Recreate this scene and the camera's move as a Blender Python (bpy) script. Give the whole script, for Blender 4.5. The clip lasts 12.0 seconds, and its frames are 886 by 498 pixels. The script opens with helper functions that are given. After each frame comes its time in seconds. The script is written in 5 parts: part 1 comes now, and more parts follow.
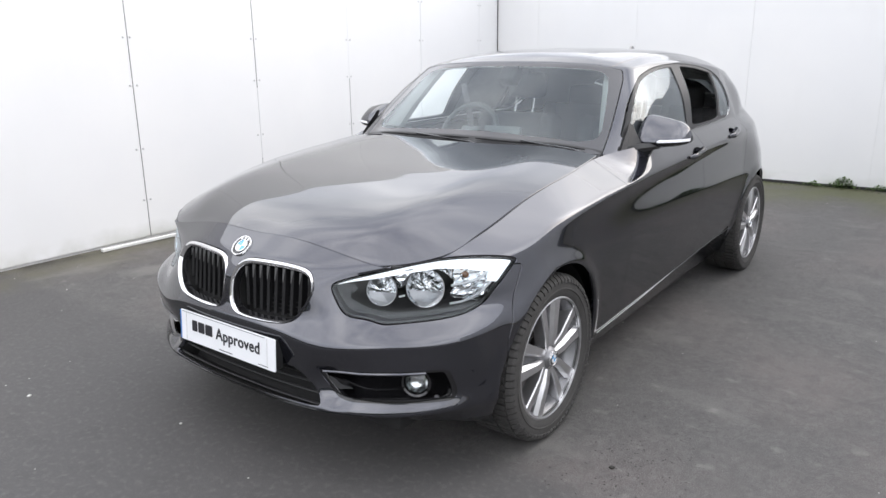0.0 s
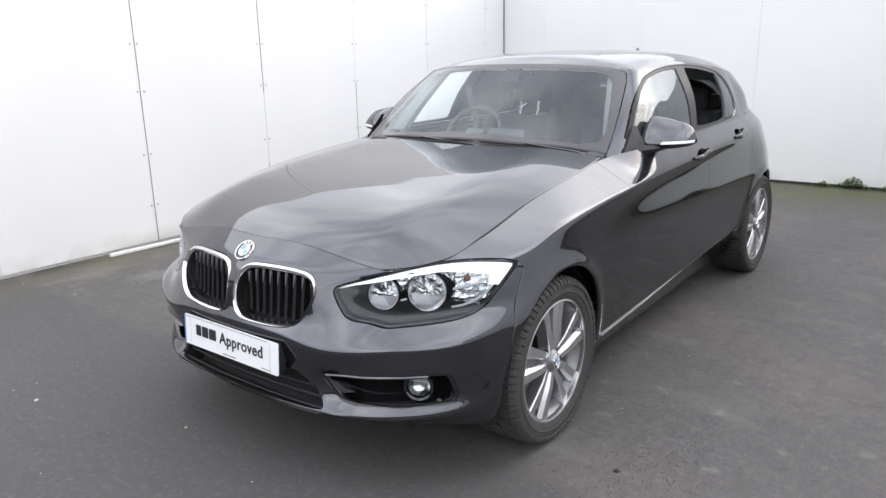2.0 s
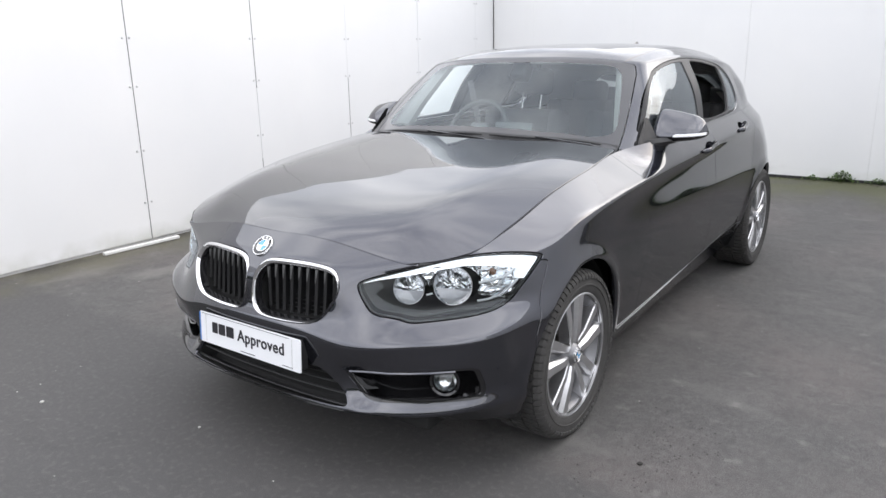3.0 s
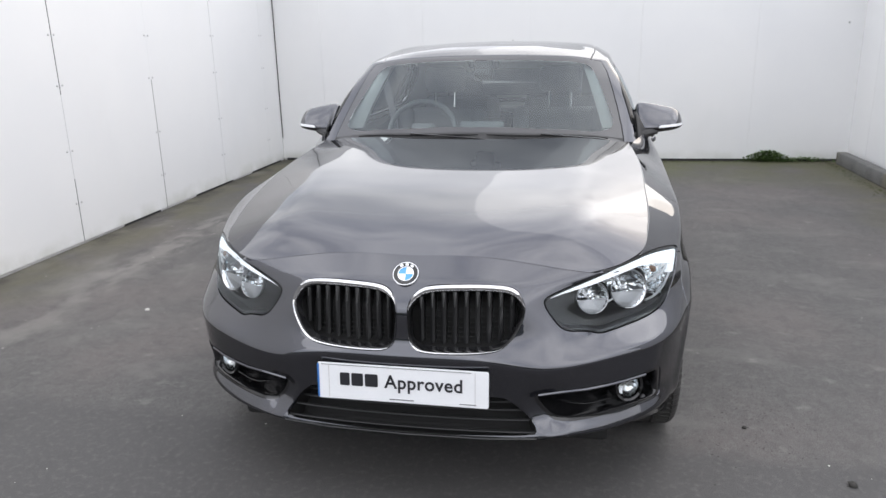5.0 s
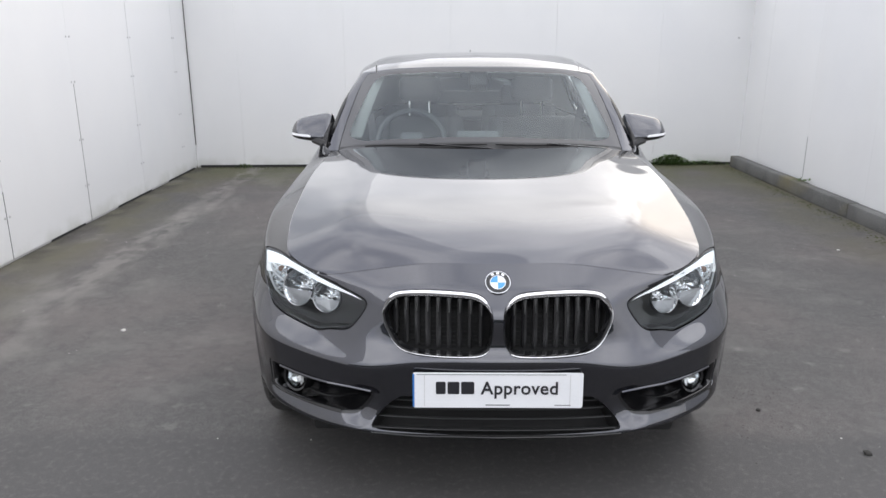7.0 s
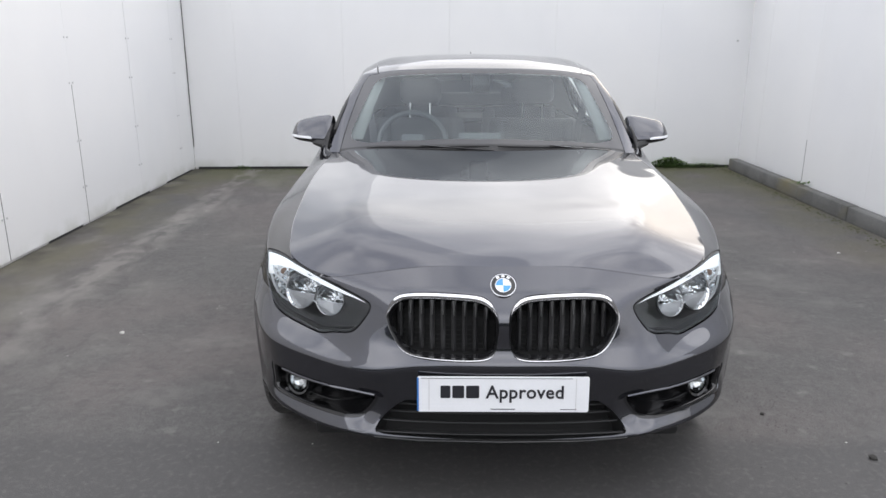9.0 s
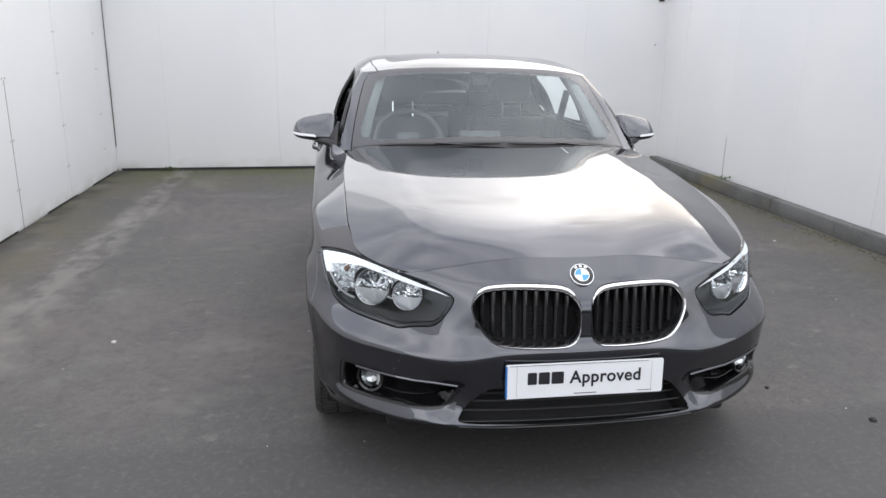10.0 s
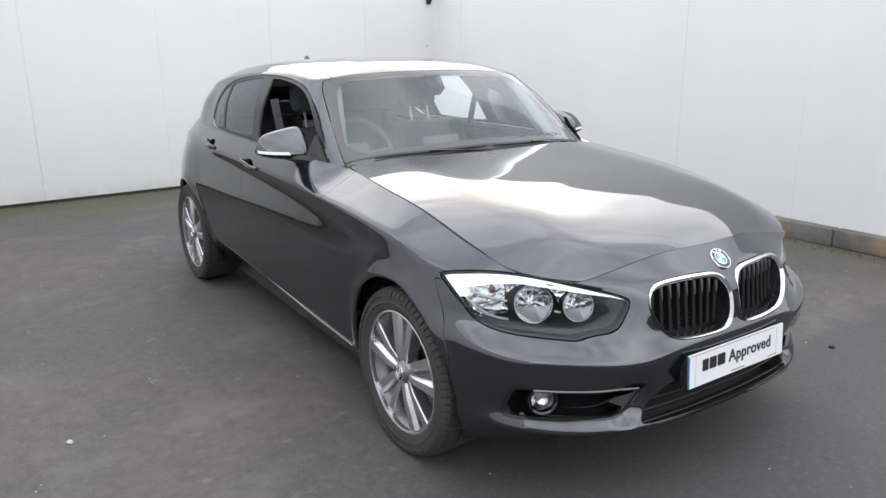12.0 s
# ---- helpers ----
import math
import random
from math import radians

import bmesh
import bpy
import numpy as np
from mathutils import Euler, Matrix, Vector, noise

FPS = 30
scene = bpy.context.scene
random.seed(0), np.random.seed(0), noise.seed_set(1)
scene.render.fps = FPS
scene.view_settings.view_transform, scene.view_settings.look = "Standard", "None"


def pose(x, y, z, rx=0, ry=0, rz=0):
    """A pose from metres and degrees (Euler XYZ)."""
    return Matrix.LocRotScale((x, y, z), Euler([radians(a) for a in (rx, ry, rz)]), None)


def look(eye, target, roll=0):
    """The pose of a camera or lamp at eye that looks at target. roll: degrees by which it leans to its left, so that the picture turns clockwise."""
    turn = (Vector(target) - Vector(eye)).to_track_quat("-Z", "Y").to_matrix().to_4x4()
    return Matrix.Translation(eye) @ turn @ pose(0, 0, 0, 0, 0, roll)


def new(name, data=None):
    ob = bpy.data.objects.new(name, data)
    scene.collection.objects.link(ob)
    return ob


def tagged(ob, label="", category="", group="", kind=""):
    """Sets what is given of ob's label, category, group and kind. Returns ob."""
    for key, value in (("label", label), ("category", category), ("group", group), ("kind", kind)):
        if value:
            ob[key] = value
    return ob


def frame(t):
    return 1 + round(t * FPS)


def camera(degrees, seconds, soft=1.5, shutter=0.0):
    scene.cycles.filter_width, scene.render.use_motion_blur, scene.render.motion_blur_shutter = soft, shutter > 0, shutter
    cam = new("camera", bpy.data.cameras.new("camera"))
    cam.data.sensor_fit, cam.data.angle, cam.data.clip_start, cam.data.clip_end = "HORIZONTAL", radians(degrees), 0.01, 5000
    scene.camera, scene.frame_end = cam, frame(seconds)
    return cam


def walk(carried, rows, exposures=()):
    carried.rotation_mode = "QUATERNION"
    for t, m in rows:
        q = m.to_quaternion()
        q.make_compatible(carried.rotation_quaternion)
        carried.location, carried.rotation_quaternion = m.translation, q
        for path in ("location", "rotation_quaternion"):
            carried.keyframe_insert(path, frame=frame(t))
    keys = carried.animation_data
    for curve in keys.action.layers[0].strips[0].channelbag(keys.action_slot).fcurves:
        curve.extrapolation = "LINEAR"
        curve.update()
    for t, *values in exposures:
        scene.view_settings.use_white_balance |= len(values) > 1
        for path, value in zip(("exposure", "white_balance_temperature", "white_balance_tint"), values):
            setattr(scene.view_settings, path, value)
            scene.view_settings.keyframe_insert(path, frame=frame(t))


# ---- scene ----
cam = camera(62.96, 12.0)
PATH = [  # seconds, eye, yaw, pitch, roll
    (0, 2.032, -2.226, 1.424, 37.01, -15.38, -0.63),
    (0.5, 2.035, -2.222, 1.425, 37.31, -15.04, -1.1),
    (1, 2.044, -2.221, 1.424, 37.08, -15.03, -1.21),
    (1.5, 2.05, -2.213, 1.431, 37.32, -15.18, -1.15),
    (2, 2.052, -2.21, 1.425, 37.79, -15.14, -1.15),
    (2.5, 2.051, -2.191, 1.427, 37.98, -15.26, -1.3),
    (3, 1.922, -2.278, 1.41, 36.16, -15.4, -1.21),
    (3.5, 1.667, -2.435, 1.425, 32.48, -15.19, -0.49),
    (3.7, 1.533, -2.47, 1.423, 31.3, -15.26, -0.49),
    (5.3, 0.307, -2.742, 1.45, 7.5, -16.1, -1.26),
    (5.5, 0.187, -2.765, 1.454, 5.89, -16.02, -1.26),
    (6, -0.102, -2.821, 1.484, 1.11, -16.19, -1.18),
    (6.5, -0.152, -2.834, 1.481, 0.25, -15.83, -0.26),
    (7, -0.151, -2.823, 1.49, 0.5, -16.0, -0.05),
    (9, -0.177, -2.803, 1.485, 0.21, -15.82, 0.13),
    (9.5, -0.43, -2.853, 1.465, -3.93, -15.33, 1.18),
    (10, -0.785, -2.822, 1.475, -8.88, -15.72, 1.08),
    (10.5, -1.145, -2.686, 1.485, -13.71, -15.83, 0.92),
    (11, -1.562, -2.56, 1.481, -21.55, -16.01, 0.99),
    (11.5, -1.811, -2.33, 1.459, -28.34, -16.23, -0.29),
    (12, -2.096, -2.125, 1.455, -34.0, -15.26, -0.41),
]


def heading(yaw, pitch):
    a, b = radians(yaw), radians(pitch)
    return Vector((-math.sin(a) * math.cos(b), math.cos(a) * math.cos(b), math.sin(b)))


walk(cam, [(t, look((x, y, z), Vector((x, y, z)) + heading(a, b), c)) for t, x, y, z, a, b, c in PATH], [(0, 0.32), (3.5, 0.26), (5.5, 0.09), (9.0, 0.04), (10.5, 0.03), (12.0, 0.15)])

# ---- light ----
world = bpy.data.worlds.new("sky")
scene.world = world
world.use_nodes = True
wn, wl = world.node_tree.nodes, world.node_tree.links
SUN_EL, SUN_AZ = 29.0, 34.0
sky = wn.new("ShaderNodeTexSky")
sky.sky_type, sky.sun_disc = "NISHITA", False
sky.sun_elevation, sky.sun_rotation = radians(SUN_EL), radians(SUN_AZ)
sky.dust_density, sky.air_density = 3.0, 1.0
# broken overcast: soft cloud cover over the sky
coords = wn.new("ShaderNodeTexCoord")
cover = wn.new("ShaderNodeTexNoise")
cover.inputs["Scale"].default_value, cover.inputs["Detail"].default_value = 2.8, 3.5
cover.inputs["Roughness"].default_value = 0.55
ramp = wn.new("ShaderNodeValToRGB")
ramp.color_ramp.elements[0].position, ramp.color_ramp.elements[1].position = 0.36, 0.66
ramp.color_ramp.elements[0].color = (4.6, 4.7, 5.1, 1)
ramp.color_ramp.elements[1].color = (8.9, 8.85, 9.0, 1)
blend = wn.new("ShaderNodeMixRGB")
blend.inputs["Fac"].default_value = 0.86
wl.new(coords.outputs["Generated"], cover.inputs["Vector"])
wl.new(cover.outputs["Fac"], ramp.inputs["Fac"])
wl.new(sky.outputs["Color"], blend.inputs["Color1"])
wl.new(ramp.outputs["Color"], blend.inputs["Color2"])
# the veiled sun brightens the cloud round it
toward = (math.sin(radians(SUN_AZ)) * math.cos(radians(SUN_EL)), math.cos(radians(SUN_AZ)) * math.cos(radians(SUN_EL)), math.sin(radians(SUN_EL)))
near, power, gain, glow = wn.new("ShaderNodeVectorMath"), wn.new("ShaderNodeMath"), wn.new("ShaderNodeMath"), wn.new("ShaderNodeMixRGB")
near.operation, power.operation, gain.operation, glow.blend_type = "DOT_PRODUCT", "POWER", "MULTIPLY", "ADD"
near.inputs[1].default_value = toward
power.use_clamp = True
power.inputs[1].default_value = 40.0
veil = wn.new("ShaderNodeMapRange")
veil.inputs["From Min"].default_value, veil.inputs["From Max"].default_value = 0.42, 0.58
veil.inputs["To Min"].default_value, veil.inputs["To Max"].default_value = 0.05, 1.4
wl.new(cover.outputs["Fac"], veil.inputs["Value"])
wl.new(veil.outputs[0], gain.inputs[1])
glow.inputs["Fac"].default_value = 1.0
tone = wn.new("ShaderNodeMixRGB")
tone.inputs["Color1"].default_value, tone.inputs["Color2"].default_value = (0, 0, 0, 1), (14.0, 13.9, 13.8, 1)
wl.new(coords.outputs["Generated"], near.inputs[0])
wl.new(near.outputs["Value"], power.inputs[0])
wl.new(power.outputs[0], gain.inputs[0])
wl.new(gain.outputs[0], tone.inputs["Fac"])
# cloud is brightest halfway up, duller near the horizon and under the thick cloud overhead
sep, lift, shade = wn.new("ShaderNodeSeparateXYZ"), wn.new("ShaderNodeValToRGB"), wn.new("ShaderNodeMixRGB")
lift.color_ramp.interpolation = "B_SPLINE"
lift.color_ramp.elements[0].color, lift.color_ramp.elements[1].color = (0.24, 0.24, 0.245, 1), (1.42, 1.51, 1.72, 1)
crown = lift.color_ramp.elements.new(0.70)
crown.color = (1.50, 1.50, 1.50, 1)
shade.blend_type = "MULTIPLY"
shade.inputs["Fac"].default_value = 1.0
wl.new(coords.outputs["Generated"], sep.inputs[0])
wl.new(sep.outputs["Z"], lift.inputs["Fac"])
wl.new(blend.outputs["Color"], shade.inputs["Color1"])
wl.new(lift.outputs[0], shade.inputs["Color2"])
wl.new(shade.outputs["Color"], glow.inputs["Color1"])
wl.new(tone.outputs["Color"], glow.inputs["Color2"])
wl.new(glow.outputs["Color"], wn["Background"].inputs["Color"])
wn["Background"].inputs["Strength"].default_value = 0.318

sun_data = bpy.data.lights.new("sun", "SUN")
sun_data.energy, sun_data.angle, sun_data.color = 0.75, radians(75), (1.0, 0.985, 0.97)
sun = new("sun", sun_data)
sun.matrix_world = look((0, 0, 20), Vector((0, 0, 20)) - Vector((math.sin(radians(SUN_AZ)) * math.cos(radians(SUN_EL)), math.cos(radians(SUN_AZ)) * math.cos(radians(SUN_EL)), math.sin(radians(SUN_EL)))))


# ---- materials ----
def material(name, color, rough=0.5, metal=0.0, vary=0.0, scale=8.0, bump=0.0, bump_scale=200.0, coat=0.0, spec=0.5, random_shade=0.0):
    """A principled surface with colour variation at two scales and fine relief."""
    m = bpy.data.materials.new(name)
    m.use_nodes = True
    nodes, links = m.node_tree.nodes, m.node_tree.links
    p = nodes["Principled BSDF"]
    p.inputs["Base Color"].default_value = (*color, 1)
    p.inputs["Roughness"].default_value, p.inputs["Metallic"].default_value = rough, metal
    p.inputs["Coat Weight"].default_value, p.inputs["Coat Roughness"].default_value = coat, 0.03
    p.inputs["Specular IOR Level"].default_value = spec
    place = nodes.new("ShaderNodeTexCoord")
    if vary:
        mix = nodes.new("ShaderNodeMixRGB")
        big, small = nodes.new("ShaderNodeTexNoise"), nodes.new("ShaderNodeTexNoise")
        for n, s in ((big, scale), (small, scale * 11)):
            n.inputs["Scale"].default_value, n.inputs["Detail"].default_value = s, 5.0
            links.new(place.outputs["Object"], n.inputs["Vector"])
        both = nodes.new("ShaderNodeMath")
        both.operation = "MULTIPLY_ADD"
        both.inputs[1].default_value = 0.5
        half = nodes.new("ShaderNodeMath")
        half.operation = "MULTIPLY"
        half.inputs[1].default_value = 0.5
        links.new(small.outputs["Fac"], half.inputs[0])
        links.new(big.outputs["Fac"], both.inputs[0])
        links.new(half.outputs[0], both.inputs[2])
        span = nodes.new("ShaderNodeMapRange")
        span.inputs["From Min"].default_value, span.inputs["From Max"].default_value = 0.3, 0.7
        links.new(both.outputs[0], span.inputs["Value"])
        links.new(span.outputs[0], mix.inputs["Fac"])
        mix.inputs["Color1"].default_value = (*[c * (1 - vary) for c in color], 1)
        mix.inputs["Color2"].default_value = (*[min(1, c * (1 + vary)) for c in color], 1)
        links.new(mix.outputs[0], p.inputs["Base Color"])
    if bump:
        grain, b = nodes.new("ShaderNodeTexNoise"), nodes.new("ShaderNodeBump")
        grain.inputs["Scale"].default_value, grain.inputs["Detail"].default_value = bump_scale, 4.0
        b.inputs["Strength"].default_value, b.inputs["Distance"].default_value = bump, 0.002
        links.new(place.outputs["Object"], grain.inputs["Vector"])
        links.new(grain.outputs["Fac"], b.inputs["Height"])
        links.new(b.outputs["Normal"], p.inputs["Normal"])
    return m


def glass(name, tint, ior=1.5, rough=0.0):
    """A thin pane: tinted see-through with a Fresnel gloss."""
    m = bpy.data.materials.new(name)
    m.use_nodes = True
    nodes, links = m.node_tree.nodes, m.node_tree.links
    nodes.remove(nodes["Principled BSDF"])
    clear, gloss, mix, fres = (nodes.new("ShaderNode" + k) for k in ("BsdfTransparent", "BsdfGlossy", "MixShader", "Fresnel"))
    clear.inputs["Color"].default_value = (*tint, 1)
    gloss.inputs["Roughness"].default_value = rough
    gloss.inputs["Color"].default_value = (0.90, 0.96, 1.0, 1)
    fres.inputs["IOR"].default_value = ior
    links.new(fres.outputs[0], mix.inputs[0])
    links.new(clear.outputs[0], mix.inputs[1])
    links.new(gloss.outputs[0], mix.inputs[2])
    links.new(mix.outputs[0], nodes["Material Output"].inputs["Surface"])
    return m


PAINT = material("grey_metallic_paint", (0.034, 0.0358, 0.0480), 0.26, 0.85, vary=0.06, scale=900, coat=1.0)
PAINT.node_tree.nodes["Principled BSDF"].inputs["Coat IOR"].default_value = 1.86
PAINT.node_tree.nodes["Principled BSDF"].inputs["Specular Tint"].default_value = (0.15, 0.15, 0.16, 1)
FRIT = material("black_glass_border", (0.022, 0.022, 0.026), 0.35, vary=0.1, scale=60, coat=1.0)
FRIT.node_tree.nodes["Principled BSDF"].inputs["Coat IOR"].default_value = 1.5
BLACK_GLOSS = material("gloss_black_trim", (0.012, 0.012, 0.013), 0.12, 0, coat=0.4)
FRAME_BLACK = material("window_frame_black", (0.016, 0.016, 0.017), 0.38, 0, vary=0.15, scale=40, spec=0.3)
BLACK = material("black_plastic", (0.02, 0.02, 0.021), 0.5, 0, vary=0.2, scale=40, bump=0.15, bump_scale=900)
DARK = material("dark_underside", (0.012, 0.012, 0.012), 0.8, vary=0.2, scale=20)
RUBBER = material("tyre_rubber", (0.052, 0.050, 0.048), 0.8, vary=0.25, scale=18, bump=0.3, bump_scale=500)
CHROME = material("chrome", (0.80, 0.80, 0.81), 0.10, 1.0, vary=0.04, scale=30)
ALLOY = material("machined_alloy", (0.62, 0.62, 0.63), 0.28, 0.9, vary=0.08, scale=60)
ALLOY_DARK = material("grey_painted_alloy", (0.25, 0.25, 0.26), 0.4, 0.6, vary=0.1, scale=40)
STEEL = material("brake_steel", (0.3, 0.29, 0.28), 0.4, 1.0, vary=0.2, scale=60)
WHITE_GLOSS = material("white_light_strip", (0.85, 0.86, 0.88), 0.2, 0, vary=0.03, scale=30, coat=0.5)
LAMP_GREY = material("lamp_housing_grey", (0.07, 0.07, 0.075), 0.3, 0.3, vary=0.15, scale=30)
PLATE_WHITE = material("plate_white", (0.86, 0.87, 0.89), 0.3, 0, vary=0.03, scale=14, coat=0.3)
PLATE_BLUE = material("plate_blue", (0.04, 0.18, 0.5), 0.3, vary=0.08, scale=40)
INK = material("black_ink", (0.02, 0.02, 0.025), 0.4, vary=0.1, scale=60)
BADGE_BLUE = material("badge_blue", (0.05, 0.3, 0.62), 0.2, vary=0.05, scale=80, coat=1.0)
BADGE_WHITE = material("badge_white", (0.8, 0.81, 0.83), 0.2, vary=0.03, scale=80, coat=1.0)
CLOTH = material("grey_seat_cloth", (0.15, 0.152, 0.158), 0.85, vary=0.25, scale=30, bump=0.3, bump_scale=700)
INTERIOR = material("grey_interior_plastic", (0.20, 0.208, 0.215), 0.6, vary=0.15, scale=20, bump=0.2, bump_scale=600)
LINER = material("pale_headliner", (0.60, 0.60, 0.585), 0.9, vary=0.06, scale=20)
PANE = glass("side_glass", (0.82, 0.90, 0.885), 1.92)
SCREEN_GLASS = glass("windscreen_glass", (0.88, 0.96, 0.945), 1.80)
PANE_DARK = glass("privacy_glass", (0.38, 0.39, 0.385), 1.62)
LENS = glass("lamp_lens", (0.93, 0.95, 0.96), 1.45)
MIRROR = material("mirror_silver", (0.85, 0.85, 0.86), 0.02, 1.0, vary=0.01, scale=10)


# ---- mesh tools ----
def part(name, mesh, mat, parent=None, label="", smooth=40.0, outward=True):
    """One mesh object from (points, faces), a bmesh or a ready mesh, under its thing."""
    if isinstance(mesh, bmesh.types.BMesh):
        bm, mesh = mesh, bpy.data.meshes.new(name)
        bm.to_mesh(mesh)
        bm.free()
    elif isinstance(mesh, tuple):
        points, faces = mesh
        mesh = bpy.data.meshes.new(name)
        mesh.from_pydata([tuple(map(float, p)) for p in points], [], [tuple(map(int, f)) for f in faces])
        bm = bmesh.new()
        bm.from_mesh(mesh)
        if outward:
            bmesh.ops.recalc_face_normals(bm, faces=bm.faces)
        bm.to_mesh(mesh)
        bm.free()
    if smooth:
        mesh.polygons.foreach_set("use_smooth", [True] * len(mesh.polygons))
        mesh.set_sharp_from_angle(angle=radians(smooth))
    mesh.materials.append(mat)
    ob = new(name, mesh)
    ob.parent = parent
    return tagged(ob, label) if label else ob


def thing(name, label, category, place=(0, 0, 0), group="", kind=""):
    ob = new(name)
    ob.empty_display_size = 0.1
    ob.location = place
    return tagged(ob, label, category, group, kind)


def rounded_box(size, bevel=0.01, segments=3, place=(0, 0, 0), turn=(0, 0, 0)):
    bm = bmesh.new()
    bmesh.ops.create_cube(bm, size=1)
    bmesh.ops.scale(bm, vec=size, verts=bm.verts)
    if bevel:
        bmesh.ops.bevel(bm, geom=bm.edges[:], offset=bevel, segments=segments, affect="EDGES", profile=0.5)
    bm.transform(pose(*place, *turn))
    return bm


def lathe(profile, sides=48, closed=False):
    """Turn a profile of (along x, radius) round the x axis."""
    a = np.linspace(0, 2 * np.pi, sides, endpoint=False)
    points = [(h, r * math.cos(t), r * math.sin(t)) for h, r in profile for t in a]
    rings = len(profile)
    faces = [(i * sides + j, i * sides + (j + 1) % sides, (i + 1) % rings * sides + (j + 1) % sides, (i + 1) % rings * sides + j)
             for i in range(rings if closed else rings - 1) for j in range(sides)]
    return points, faces


def tube(path, radius, sides=8, closed=False, flat=1.0):
    """A round (or flattened) bar along a path."""
    path = [Vector(p) for p in path]
    n, points = len(path), []
    for i, p in enumerate(path):
        a = path[(i - 1) % n] if closed or i else path[i]
        b = path[(i + 1) % n] if closed or i < n - 1 else path[i]
        t = (b - a).normalized()
        s = t.cross(Vector((0, 0, 1)) if abs(t.z) < 0.9 else Vector((0, 1, 0))).normalized()
        u = s.cross(t)
        r = radius[i] if isinstance(radius, (list, tuple)) else radius
        points += [p + s * (r * math.cos(q)) + u * (r * flat * math.sin(q)) for q in np.linspace(0, 2 * np.pi, sides, endpoint=False)]
    faces = [(i * sides + j, i * sides + (j + 1) % sides, (i + 1) % n * sides + (j + 1) % sides, (i + 1) % n * sides + j)
             for i in range(n if closed else n - 1) for j in range(sides)]
    if not closed:
        faces += [tuple(reversed(range(sides))), tuple(range((n - 1) * sides, n * sides))]
    return points, faces


def moved(mesh, m):
    return [m @ Vector(p) for p in mesh[0]], mesh[1]


def merged(*meshes):
    points, faces = [], []
    for p, f in meshes:
        k = len(points)
        points += list(p)
        faces += [tuple(i + k for i in q) for q in f]
    return points, faces


def flipped(mesh):
    """The mirror image across the car's middle."""
    return [(-p[0], p[1], p[2]) for p in mesh[0]], [tuple(reversed(f)) for f in mesh[1]]


def slab(outline, depth, mat4=None, bevel=0.0):
    """A plate: an outline in x and z, depth along y, with a small bevelled front edge."""
    n = len(outline)
    cx, cz = sum(p[0] for p in outline) / n, sum(p[1] for p in outline) / n
    rings = [(0, 1.0), (depth, 1.0)] if not bevel else [(bevel, 1.0), (depth, 1.0)]
    points = [(x, y, z) for y, _ in rings for x, z in outline]
    faces = [(i, (i + 1) % n, n + (i + 1) % n, n + i) for i in range(n)]
    faces.append(tuple(reversed(range(n, 2 * n))))
    if bevel:
        k = len(points)
        for x, z in outline:
            d = math.hypot(x - cx, z - cz) or 1
            points.append((x - (x - cx) / d * bevel, 0, z - (z - cz) / d * bevel))
        faces += [(k + i, k + (i + 1) % n, (i + 1) % n, i) for i in range(n)]
        faces.append(tuple(range(k, k + n)))
    else:
        faces.append(tuple(range(n)))
    mesh = (points, faces)
    return moved(mesh, mat4) if mat4 else mesh


def hermite(knots, values, at):
    """A smooth curve through values (first axis) at knots."""
    k, v, at = np.asarray(knots, float), np.asarray(values, float), np.asarray(at, float)
    h = np.diff(k)
    shape = (-1,) + (1,) * (v.ndim - 1)
    d = np.diff(v, axis=0) / h.reshape(shape)
    m = np.empty_like(v)
    m[0], m[-1] = d[0], d[-1]
    m[1:-1] = (d[:-1] * h[1:].reshape(shape) + d[1:] * h[:-1].reshape(shape)) / (h[:-1] + h[1:]).reshape(shape)
    i = np.clip(np.searchsorted(k, at) - 1, 0, len(h) - 1)
    w = h[i].reshape(shape)
    s = ((at - k[i]) / h[i]).reshape(shape)
    return (2 * s**3 - 3 * s**2 + 1) * v[i] + (s**3 - 2 * s**2 + s) * w * m[i] + (3 * s**2 - 2 * s**3) * v[i + 1] + (s**3 - s**2) * w * m[i + 1]


def loft(rows, step=0.012, both_ends=True, ease=6, tall=0):
    """A dense smooth surface through rows of points that start (and end) on the car's middle plane: grid of points."""
    a = np.array(rows, float)
    flip = np.array([-1, 1, 1])
    a = np.concatenate([a[:, 1:2] * flip, a] + ([a[:, -2:-1] * flip] if both_ends else []), 1)
    ku = np.r_[0, np.cumsum(np.linalg.norm(np.diff(a, axis=1), axis=2).mean(0))]
    kv = np.r_[0, np.cumsum(np.linalg.norm(np.diff(a, axis=0), axis=2).mean(1))]
    end = ku[-2] if both_ends else ku[-1]
    nu = int((end - ku[1]) / step)
    nv = tall or int(kv[-1] / step)
    g = hermite(ku, a.transpose(1, 0, 2), np.linspace(ku[1], end, nu + 1)).transpose(1, 0, 2)
    g = hermite(kv, g, np.linspace(0, kv[-1], nv + 1))
    return eased(g, ease, both_ends)


def eased(g, rounds, both_ends=True):
    """Even out small waves of a grid that ends on the middle plane."""
    flip = np.array([-1, 1, 1])
    for _ in range(rounds):
        left = np.concatenate([g[:, 1:2] * flip, g[:, :-1]], 1)
        right = np.concatenate([g[:, 1:], g[:, -2:-1] * flip if both_ends else 2 * g[:, -1:] - g[:, -2:-1]], 1)
        g = 0.5 * g + 0.25 * (left + right)
        g[1:-1] = 0.5 * g[1:-1] + 0.25 * (g[:-2] + g[2:])
    return g


